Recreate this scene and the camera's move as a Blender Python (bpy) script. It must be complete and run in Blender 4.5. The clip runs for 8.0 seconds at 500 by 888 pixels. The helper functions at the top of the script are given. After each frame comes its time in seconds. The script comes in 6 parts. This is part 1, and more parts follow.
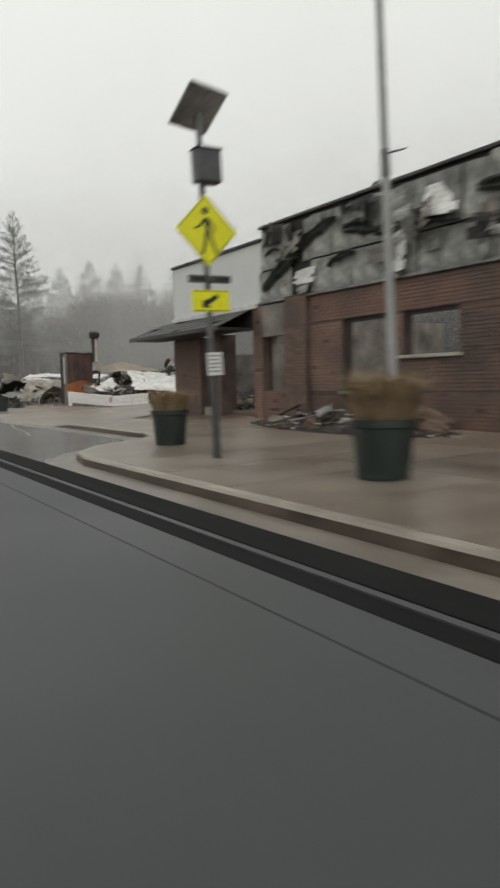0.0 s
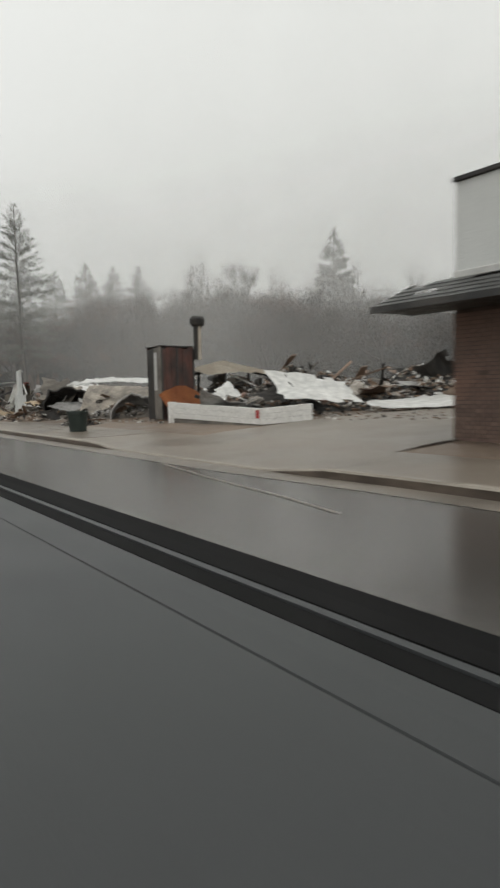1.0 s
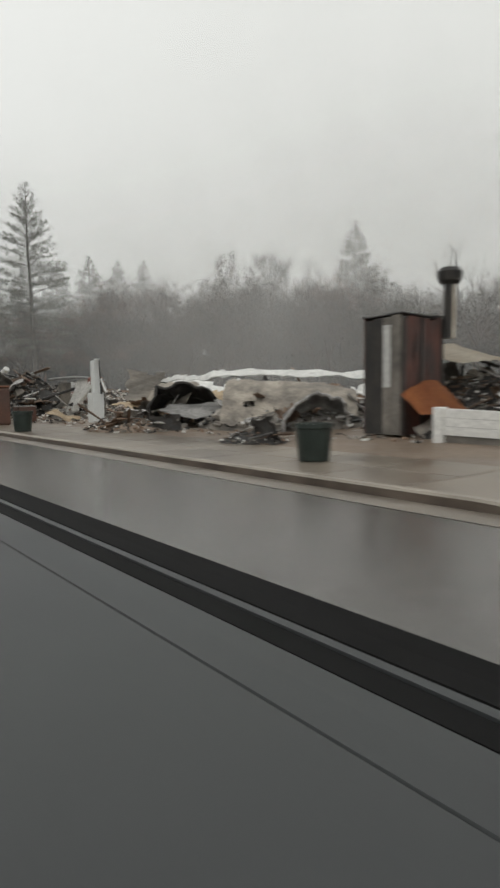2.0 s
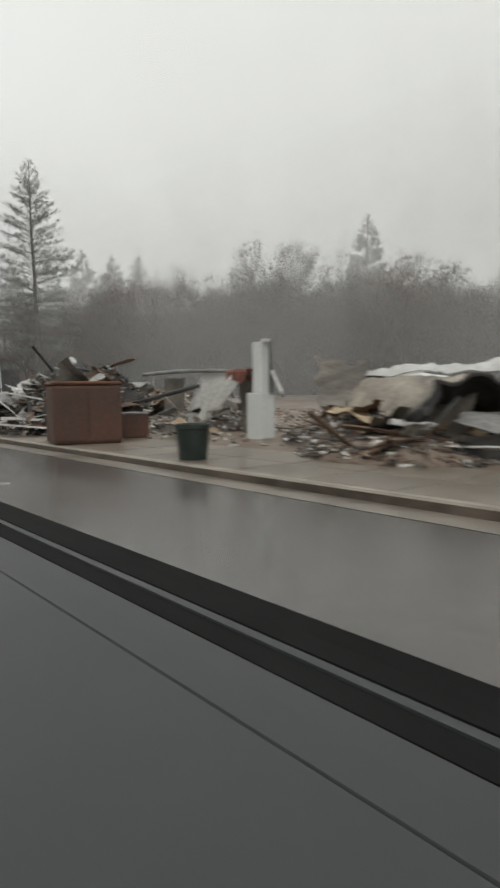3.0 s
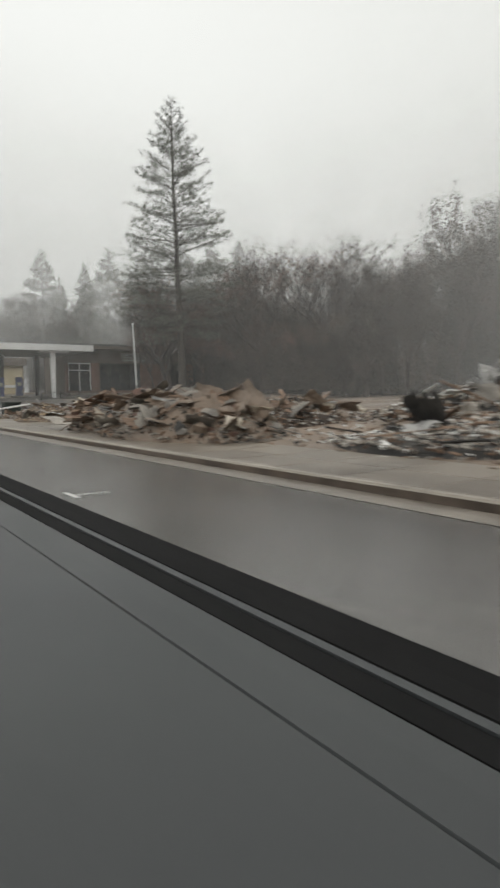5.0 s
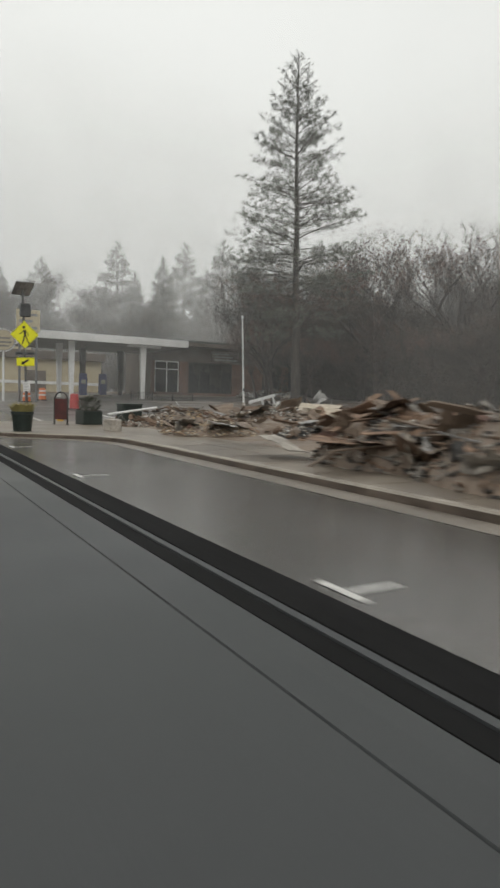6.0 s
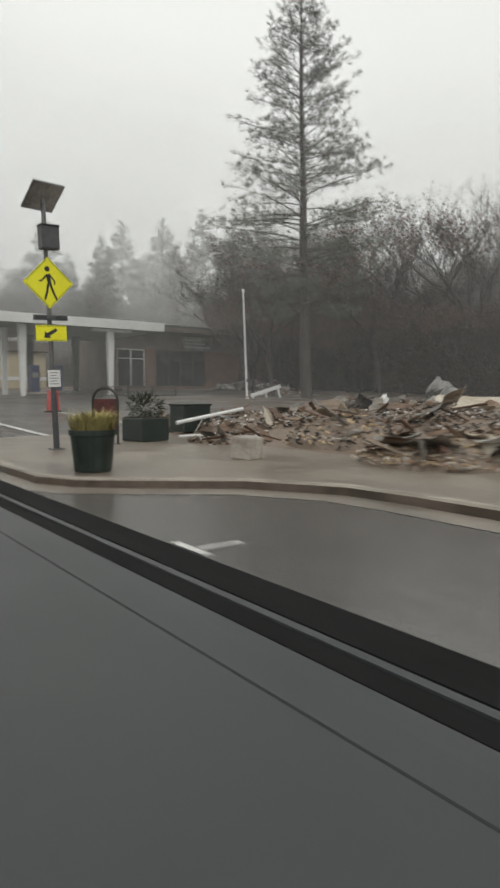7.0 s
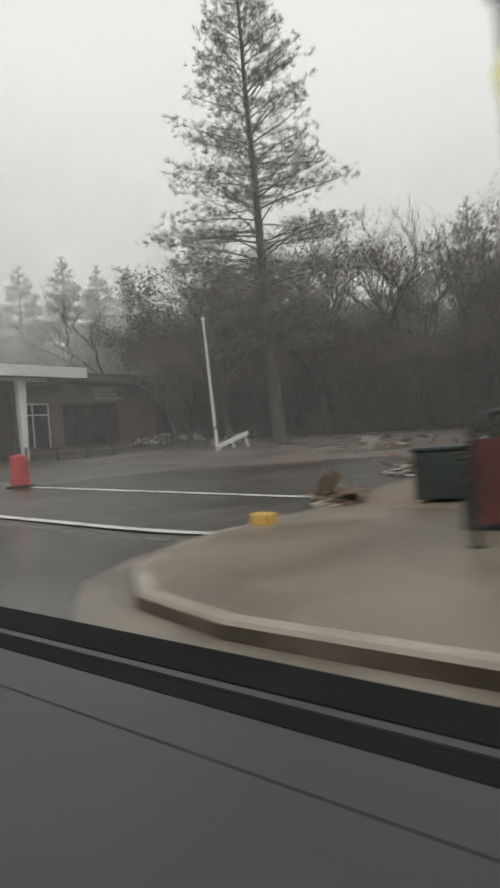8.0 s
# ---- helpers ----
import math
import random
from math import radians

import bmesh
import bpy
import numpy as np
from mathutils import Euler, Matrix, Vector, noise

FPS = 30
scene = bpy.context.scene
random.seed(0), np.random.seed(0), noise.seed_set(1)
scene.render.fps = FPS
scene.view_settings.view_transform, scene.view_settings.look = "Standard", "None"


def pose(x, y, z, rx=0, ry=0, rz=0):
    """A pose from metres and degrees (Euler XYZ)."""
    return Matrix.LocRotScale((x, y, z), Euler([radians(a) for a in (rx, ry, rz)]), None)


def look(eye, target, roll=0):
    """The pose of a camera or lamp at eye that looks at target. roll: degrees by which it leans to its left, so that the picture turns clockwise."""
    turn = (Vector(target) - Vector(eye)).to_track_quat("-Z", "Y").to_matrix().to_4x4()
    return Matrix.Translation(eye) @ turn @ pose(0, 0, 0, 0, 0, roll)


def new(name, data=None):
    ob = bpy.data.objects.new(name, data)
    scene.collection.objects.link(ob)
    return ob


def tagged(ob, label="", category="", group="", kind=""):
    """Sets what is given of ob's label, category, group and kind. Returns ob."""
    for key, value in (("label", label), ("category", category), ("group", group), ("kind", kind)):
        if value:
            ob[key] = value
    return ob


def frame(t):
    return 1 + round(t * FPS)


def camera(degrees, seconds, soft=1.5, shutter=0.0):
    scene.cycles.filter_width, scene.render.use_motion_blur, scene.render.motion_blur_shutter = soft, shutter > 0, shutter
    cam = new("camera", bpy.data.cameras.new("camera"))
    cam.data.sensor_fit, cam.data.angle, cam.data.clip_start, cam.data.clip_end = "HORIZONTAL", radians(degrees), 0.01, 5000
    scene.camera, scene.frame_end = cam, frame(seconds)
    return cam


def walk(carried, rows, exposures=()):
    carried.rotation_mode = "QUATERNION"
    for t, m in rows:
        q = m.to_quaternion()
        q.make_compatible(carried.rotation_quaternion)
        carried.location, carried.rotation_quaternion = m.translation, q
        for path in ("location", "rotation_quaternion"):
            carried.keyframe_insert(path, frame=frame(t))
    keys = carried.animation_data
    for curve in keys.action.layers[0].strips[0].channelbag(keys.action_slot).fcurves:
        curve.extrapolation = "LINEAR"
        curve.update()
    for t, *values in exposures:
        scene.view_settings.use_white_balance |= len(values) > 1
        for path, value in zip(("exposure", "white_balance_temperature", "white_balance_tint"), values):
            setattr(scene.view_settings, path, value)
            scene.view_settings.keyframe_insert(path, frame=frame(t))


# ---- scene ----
cam = camera(42.07, 8.0, soft=2.6, shutter=0.4)
PATH = [
    (0.0, look((-0.166, -1.290, 1.244), (5.427, 6.946, 0.295), -1.09)),
    (0.2, look((-0.149, 1.136, 1.247), (5.400, 9.397, 0.262), -1.21)),
    (0.3, look((-0.141, 2.332, 1.248), (5.437, 10.575, 0.280), -1.50)),
    (0.5, look((-0.126, 4.692, 1.250), (5.566, 12.865, 0.356), -1.49)),
    (1.0, look((-0.092, 10.435, 1.255), (5.719, 18.532, 0.440), -1.22)),
    (1.5, look((-0.064, 16.001, 1.260), (5.809, 24.056, 0.471), -0.53)),
    (1.7, look((-0.054, 18.191, 1.262), (5.829, 26.239, 0.476), -0.53)),
    (2.8, look((-0.015, 30.036, 1.271), (6.247, 37.792, 0.472), -0.75)),
    (3.0, look((-0.010, 32.179, 1.272), (6.222, 39.963, 0.515), -0.53)),
    (3.5, look((-0.003, 37.558, 1.275), (6.072, 45.476, 0.643), 0.25)),
    (4.0, look((0.000, 43.000, 1.277), (6.027, 50.966, 0.801), -1.07)),
    (4.2, look((-0.000, 45.202, 1.278), (6.074, 53.126, 0.721), -1.05)),
    (5.3, look((-0.017, 57.644, 1.282), (5.246, 66.116, 0.541), 0.21)),
    (5.5, look((-0.022, 59.971, 1.282), (5.111, 68.528, 0.632), 0.94)),
    (5.7, look((-0.028, 62.316, 1.283), (5.011, 70.931, 0.659), 1.04)),
    (6.0, look((-0.039, 65.863, 1.283), (4.874, 74.547, 0.616), 1.62)),
    (6.5, look((-0.061, 71.832, 1.283), (5.132, 80.340, 0.475), 2.02)),
    (6.6, look((-0.066, 73.029, 1.283), (5.333, 81.409, 0.488), 1.71)),
    (7.0, look((-0.087, 77.807, 1.283), (5.854, 85.813, 0.508), 0.23)),
    (7.2, look((-0.099, 80.176, 1.283), (6.409, 87.728, 0.510), -2.47)),
    (7.4, look((-0.112, 82.519, 1.283), (6.913, 89.621, 0.806), -4.61)),
    (7.5, look((-0.118, 83.678, 1.282), (7.242, 90.444, 1.063), -4.02)),
    (7.6, look((-0.125, 84.827, 1.282), (7.391, 91.423, 1.195), -3.50)),
    (7.8, look((-0.139, 87.088, 1.282), (7.554, 93.477, 1.218), -1.90)),
    (7.9, look((-0.146, 88.196, 1.282), (7.554, 94.576, 1.248), -2.61)),
    (8.0, look((-0.153, 89.287, 1.281), (7.521, 95.697, 1.243), -4.25)),
]
walk(cam, PATH, [(0, 0.03), (1.0, -0.02), (3.0, 0.0), (4.2, -0.04), (5.3, 0.17), (6.0, 0.06), (6.5, 0.11), (7.4, 0.15), (8.0, 0.06)])

# ---- world and light: heavy overcast, mist ----
world = bpy.data.worlds.new("overcast_sky")
scene.world = world
world.use_nodes = True
wn, wl = world.node_tree.nodes, world.node_tree.links
sky = wn.new("ShaderNodeTexSky")
sky.sky_type, sky.sun_disc = "NISHITA", False
sky.sun_elevation, sky.sun_rotation = radians(38), radians(200)
coord = wn.new("ShaderNodeTexCoord")
sep = wn.new("ShaderNodeSeparateXYZ")
wl.new(coord.outputs["Generated"], sep.inputs[0])
grad = wn.new("ShaderNodeValToRGB")
grad.color_ramp.elements[0].position, grad.color_ramp.elements[0].color = 0.0, (7.3, 7.4, 7.1, 1)
grad.color_ramp.elements[1].position, grad.color_ramp.elements[1].color = 0.55, (8.9, 9.0, 8.65, 1)
wl.new(sep.outputs[2], grad.inputs[0])
cloud = wn.new("ShaderNodeTexNoise")
cloud.inputs["Scale"].default_value = 2.2
cloud.inputs["Detail"].default_value = 3
wl.new(coord.outputs["Generated"], cloud.inputs["Vector"])
soft_cloud = wn.new("ShaderNodeMapRange")
soft_cloud.inputs[3].default_value, soft_cloud.inputs[4].default_value = 0.95, 1.05
wl.new(cloud.outputs[0], soft_cloud.inputs[0])
cloudy = wn.new("ShaderNodeVectorMath")
cloudy.operation = "SCALE"
wl.new(grad.outputs[0], cloudy.inputs[0])
wl.new(soft_cloud.outputs[0], cloudy.inputs["Scale"])
cover = wn.new("ShaderNodeMixRGB")
cover.inputs[0].default_value = 0.97
wl.new(sky.outputs[0], cover.inputs[1])
wl.new(cloudy.outputs[0], cover.inputs[2])
wl.new(cover.outputs[0], wn["Background"].inputs[0])
wn["Background"].inputs[1].default_value = 0.1
sun = new("sun", bpy.data.lights.new("sun", "SUN"))
sun.data.energy, sun.data.angle, sun.data.color = 0.5, radians(40), (1.0, 0.98, 0.95)
sun.matrix_world = look((0, 0, 60), (25, 45, 0))

# ---- materials ----


def mat(name, c1, c2, rough=0.7, rough2=None, scale=2.0, fine=30.0, metal=0.0, bump=0.15, rnd=0.0, spread=0.12, stretch=(1, 1, 1), coat=0.0):
    """Two colours in broad patches, fine grain on top, relief and a range of gloss."""
    m = bpy.data.materials.new(name)
    m.use_nodes = True
    n, l = m.node_tree.nodes, m.node_tree.links
    p = n["Principled BSDF"]
    tc, mp = n.new("ShaderNodeTexCoord"), n.new("ShaderNodeMapping")
    mp.inputs["Scale"].default_value = stretch
    l.new(tc.outputs["Object"], mp.inputs[0])
    a, b = n.new("ShaderNodeTexNoise"), n.new("ShaderNodeTexNoise")
    for t, s, det in ((a, scale, 5), (b, fine, 4)):
        t.inputs["Scale"].default_value, t.inputs["Detail"].default_value = s, det
        t.inputs["Roughness"].default_value = 0.62
        l.new(mp.outputs[0], t.inputs["Vector"])
    ramp = n.new("ShaderNodeValToRGB")
    ramp.color_ramp.elements[0].position, ramp.color_ramp.elements[1].position = 0.5 - spread, 0.5 + spread
    ramp.color_ramp.elements[0].color, ramp.color_ramp.elements[1].color = (*c1, 1), (*c2, 1)
    l.new(a.outputs[0], ramp.inputs[0])
    grain = n.new("ShaderNodeMapRange")
    grain.inputs[1].default_value, grain.inputs[2].default_value = 0.25, 0.75
    grain.inputs[3].default_value, grain.inputs[4].default_value = 0.72, 1.25
    l.new(b.outputs[0], grain.inputs[0])
    value = grain.outputs[0]
    if rnd:
        info, span, times = n.new("ShaderNodeObjectInfo"), n.new("ShaderNodeMapRange"), n.new("ShaderNodeMath")
        span.inputs[3].default_value, span.inputs[4].default_value = 1 - rnd, 1 + rnd
        times.operation = "MULTIPLY"
        l.new(info.outputs["Random"], span.inputs[0])
        l.new(span.outputs[0], times.inputs[0])
        l.new(value, times.inputs[1])
        value = times.outputs[0]
    tone = n.new("ShaderNodeVectorMath")
    tone.operation = "SCALE"
    l.new(ramp.outputs[0], tone.inputs[0])
    l.new(value, tone.inputs["Scale"])
    l.new(tone.outputs[0], p.inputs["Base Color"])
    gloss = n.new("ShaderNodeMapRange")
    gloss.inputs[1].default_value, gloss.inputs[2].default_value = 0.38, 0.62
    gloss.inputs[3].default_value, gloss.inputs[4].default_value = rough, rough2 if rough2 is not None else min(1, rough + 0.15)
    l.new(a.outputs[0], gloss.inputs[0])
    l.new(gloss.outputs[0], p.inputs["Roughness"])
    p.inputs["Metallic"].default_value = metal
    p.inputs["Coat Weight"].default_value = coat
    if bump:
        bp = n.new("ShaderNodeBump")
        bp.inputs["Strength"].default_value, bp.inputs["Distance"].default_value = bump, 0.02
        l.new(b.outputs[0], bp.inputs["Height"])
        l.new(bp.outputs[0], p.inputs["Normal"])
    return m


M = {
    "asphalt": mat("wet_asphalt", (0.068, 0.064, 0.059), (0.1, 0.092, 0.084), 0.19, 0.265, 0.3, 110, bump=0.04, spread=0.17, stretch=(1, 0.45, 1)),
    "pavement": mat("wet_concrete", (0.15, 0.125, 0.098), (0.235, 0.2, 0.16), 0.285, 0.42, 0.5, 35, bump=0.08, spread=0.2),
    "slab": mat("wet_concrete_slab", (0.115, 0.093, 0.072), (0.235, 0.2, 0.16), 0.285, 0.42, 0.42, 35, bump=0.08, rnd=0.1, spread=0.17),
    "kerb": mat("kerb_concrete", (0.22, 0.192, 0.158), (0.33, 0.292, 0.245), 0.3, 0.6, 1.2, 30, rnd=0.1),
    # shade of the wet street face, put into a darker concrete colour
    "kerb_face": mat("shaded_kerb_face", (0.055, 0.042, 0.032), (0.13, 0.10, 0.078), 0.3, 0.6, 1.5, 25),
    "gutter": mat("gutter_concrete", (0.14, 0.12, 0.098), (0.22, 0.19, 0.158), 0.285, 0.5, 0.9, 30),
    "yard": mat("muddy_wet_asphalt", (0.055, 0.049, 0.043), (0.095, 0.083, 0.071), 0.285, 0.42, 0.3, 80, bump=0.06, spread=0.24),
    "mud": mat("wet_mud_and_ash", (0.115, 0.085, 0.062), (0.245, 0.186, 0.14), 0.3, 0.75, 0.22, 9, bump=0.5, spread=0.2),
    "wet_mud": mat("soaked_dark_mud", (0.06, 0.045, 0.034), (0.135, 0.103, 0.08), 0.3, 0.6, 0.35, 9, bump=0.4, spread=0.2),
    "paint": mat("worn_road_paint", (0.5, 0.49, 0.46), (0.72, 0.71, 0.68), 0.25, 0.5, 2.5, 40, bump=0.05, spread=0.2),
    "yellow_paint": mat("worn_yellow_paint", (0.5, 0.28, 0.05), (0.62, 0.4, 0.1), 0.35, 0.6, 4, 40),
    "brick": mat("sooty_brick", (0.1, 0.069, 0.056), (0.245, 0.146, 0.111), 0.5, 0.85, 0.45, 14, rnd=0.22, bump=0.3),
    "mortar": mat("sooty_mortar", (0.07, 0.048, 0.04), (0.13, 0.095, 0.08), 0.8, None, 1.5, 30),
    "char": mat("charred_wood", (0.012, 0.011, 0.010), (0.05, 0.045, 0.04), 0.5, 0.9, 2.5, 30, bump=0.5),
    "soot": mat("soot_stained_plaster", (0.06, 0.055, 0.05), (0.32, 0.29, 0.25), 0.7, 0.9, 0.9, 18, spread=0.2),
    "white_wall": mat("weathered_white_paint", (0.55, 0.56, 0.55), (0.68, 0.69, 0.67), 0.5, 0.7, 0.8, 70, bump=0.03, spread=0.25, stretch=(1, 1, 0.4)),
    "plaster": mat("tan_plaster", (0.42, 0.36, 0.28), (0.55, 0.5, 0.42), 0.7, 0.9, 1.2, 14),
    "shingle": mat("dark_roof_shingle", (0.05, 0.052, 0.05), (0.10, 0.10, 0.095), 0.45, 0.75, 2.5, 25, rnd=0.2),
    "stripped": mat("peeled_metal_cladding", (0.13, 0.13, 0.12), (0.42, 0.42, 0.39), 0.45, 0.8, 1.9, 7, rnd=0.2, spread=0.13),
    "rust": mat("rusted_steel", (0.055, 0.03, 0.022), (0.115, 0.056, 0.039), 0.6, 0.85, 1.3, 22, bump=0.3, rnd=0.12, spread=0.2),
    "rust_bright": mat("orange_rust", (0.32, 0.10, 0.03), (0.46, 0.17, 0.06), 0.65, 0.85, 2.0, 25, rnd=0.15),
    "rust_dull": mat("dull_orange_rust", (0.11, 0.045, 0.024), (0.2, 0.08, 0.04), 0.65, 0.85, 3.0, 25, rnd=0.15),
    "pole_grey": mat("weathered_grey_pole", (0.28, 0.285, 0.28), (0.36, 0.365, 0.36), 0.5, 0.65, 2, 30, bump=0.03),
    "white_block": mat("white_painted_block", (0.66, 0.65, 0.62), (0.82, 0.81, 0.78), 0.5, 0.7, 1.0, 14, bump=0.1, spread=0.25),
    "rust_streak": mat("streaked_rust", (0.035, 0.024, 0.021), (0.12, 0.054, 0.042), 0.6, 0.85, 1.8, 16, bump=0.3, rnd=0.12, spread=0.14, stretch=(1.6, 1.6, 0.5)),
    "white_metal": mat("dented_white_sheet_metal", (0.5, 0.5, 0.48), (0.78, 0.77, 0.74), 0.3, 0.55, 1.2, 9, rnd=0.18, spread=0.22),
    "grey_metal": mat("fire_dulled_galvanised_metal", (0.16, 0.155, 0.15), (0.36, 0.35, 0.335), 0.35, 0.65, 1.8, 14, metal=0.3, rnd=0.3),
    "dark_metal": mat("blackened_metal", (0.022, 0.022, 0.022), (0.07, 0.065, 0.06), 0.4, 0.7, 2.0, 20, metal=0.2, rnd=0.3),
    "tan_wood": mat("wet_tan_lumber", (0.34, 0.24, 0.14), (0.52, 0.41, 0.27), 0.5, 0.75, 1.5, 18, rnd=0.25, stretch=(6, 1, 6)),
    "brown_wood": mat("scorched_brown_lumber", (0.09, 0.055, 0.035), (0.24, 0.16, 0.11), 0.6, 0.85, 1.5, 18, rnd=0.35, stretch=(6, 1, 6)),
    "concrete": mat("broken_concrete", (0.2, 0.18, 0.155), (0.4, 0.365, 0.32), 0.6, 0.85, 1.5, 16, rnd=0.3, bump=0.4),
    "ash_sheet": mat("ash_covered_sheet", (0.13, 0.113, 0.096), (0.42, 0.375, 0.315), 0.55, 0.85, 1.6, 16, bump=0.5, spread=0.16),
    "planter": mat("dark_green_planter", (0.015, 0.023, 0.019), (0.028, 0.039, 0.033), 0.35, 0.5, 2, 30, bump=0.05),
    "dark_red": mat("faded_dark_red_paint", (0.06, 0.016, 0.015), (0.115, 0.028, 0.025), 0.45, 0.65, 3, 30),
    "soil": mat("wet_soil", (0.03, 0.02, 0.014), (0.06, 0.042, 0.03), 0.7, 0.9, 8, 40, bump=0.5),
    "dry_grass": mat("dry_grass", (0.24, 0.165, 0.095), (0.37, 0.275, 0.165), 0.7, 0.85, 3, 20, bump=0, rnd=0.15),
    "yellow_grass": mat("yellowing_grass", (0.27, 0.23, 0.085), (0.38, 0.33, 0.13), 0.7, 0.85, 3, 20, bump=0, rnd=0.15),
    "sign_yellow": mat("fluorescent_yellow_sign_sheeting", (0.78, 0.75, 0.01), (0.86, 0.83, 0.02), 0.35, 0.45, 1.5, 60, bump=0.0),
    "sign_black": mat("sign_black", (0.012, 0.012, 0.012), (0.02, 0.02, 0.02), 0.4, 0.5, 3, 40, bump=0),
    "sign_white": mat("sign_white", (0.66, 0.66, 0.65), (0.74, 0.74, 0.73), 0.4, 0.5, 3, 40, bump=0),
    "bars_grey": mat("printed_grey", (0.22, 0.22, 0.22), (0.28, 0.28, 0.28), 0.5, 0.6, 3, 40, bump=0),
    "steel": mat("galvanised_steel", (0.12, 0.12, 0.12), (0.19, 0.19, 0.19), 0.4, 0.55, 3, 40, metal=0.7, bump=0.03),
    "solar": mat("solar_cells", (0.035, 0.037, 0.045), (0.055, 0.058, 0.066), 0.15, 0.25, 2, 40, bump=0, coat=0.5),
    "cabinet": mat("dark_grey_battery_box", (0.05, 0.053, 0.056), (0.075, 0.078, 0.08), 0.4, 0.55, 3, 40, bump=0.02),
    "red": mat("red_plastic", (0.34, 0.02, 0.02), (0.46, 0.035, 0.03), 0.45, 0.6, 3, 30, bump=0.02),
    "orange": mat("orange_plastic", (0.62, 0.14, 0.03), (0.72, 0.2, 0.05), 0.45, 0.6, 3, 30, bump=0.02),
    "red_cloth": mat("faded_red_cloth", (0.26, 0.09, 0.07), (0.4, 0.19, 0.15), 0.8, 0.9, 4, 30),
    "bark": mat("wet_bark", (0.03, 0.025, 0.021), (0.065, 0.055, 0.047), 0.7, 0.9, 3, 14, bump=0.6, stretch=(1, 1, 0.2)),
    "twig": mat("bare_twigs", (0.042, 0.034, 0.031), (0.075, 0.058, 0.053), 0.8, 0.9, 0.6, 5, bump=0, rnd=0.45),
    "awning": mat("charred_green_canvas", (0.02, 0.025, 0.022), (0.10, 0.105, 0.098), 0.6, 0.9, 3, 18, bump=0.4),
    "yard_green": mat("dull_green_leaves", (0.03, 0.036, 0.024), (0.06, 0.065, 0.04), 0.6, 0.8, 3, 20, bump=0),
    "russet": mat("russet_dead_leaves", (0.10, 0.055, 0.04), (0.17, 0.095, 0.07), 0.7, 0.85, 0.4, 5, bump=0, rnd=0.2),
    "needles": mat("pine_needles", (0.058, 0.066, 0.05), (0.112, 0.118, 0.09), 0.6, 0.8, 0.5, 6, bump=0, rnd=0.25),
    "dead_leaves": mat("dull_leaves", (0.034, 0.031, 0.025), (0.068, 0.054, 0.044), 0.7, 0.85, 0.4, 5, bump=0, rnd=0.5),
    "store_tan": mat("tan_stucco", (0.42, 0.36, 0.24), (0.5, 0.44, 0.31), 0.7, 0.85, 0.5, 12),
    "fascia": mat("white_canopy_fascia", (0.62, 0.62, 0.61), (0.72, 0.72, 0.71), 0.4, 0.55, 0.4, 12, bump=0.02),
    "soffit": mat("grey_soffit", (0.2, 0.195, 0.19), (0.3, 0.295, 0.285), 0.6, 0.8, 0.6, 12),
    "store_dark": mat("grey_brown_siding", (0.09, 0.075, 0.062), (0.15, 0.125, 0.105), 0.7, 0.85, 0.6, 12),
    "store_brick": mat("store_brick", (0.07, 0.042, 0.032), (0.19, 0.105, 0.077), 0.7, 0.85, 0.6, 14, spread=0.2),
    "blue": mat("blue_pump_paint", (0.05, 0.06, 0.14), (0.08, 0.09, 0.2), 0.4, 0.55, 2, 20, bump=0),
    "dash": mat("grained_charcoal_plastic", (0.034, 0.037, 0.0385), (0.047, 0.05, 0.051), 0.40, 0.52, 0.6, 220, bump=0.05, spread=0.25),
    "rubber": mat("black_rubber", (0.006, 0.006, 0.006), (0.012, 0.012, 0.012), 0.85, 0.95, 4, 60, bump=0.03),
}


def glass_material():
    m = bpy.data.materials.new("dark_window_glass")
    m.use_nodes = True
    p = m.node_tree.nodes["Principled BSDF"]
    p.inputs["Base Color"].default_value = (0.03, 0.034, 0.035, 1)
    p.inputs["Roughness"].default_value = 0.06
    return m


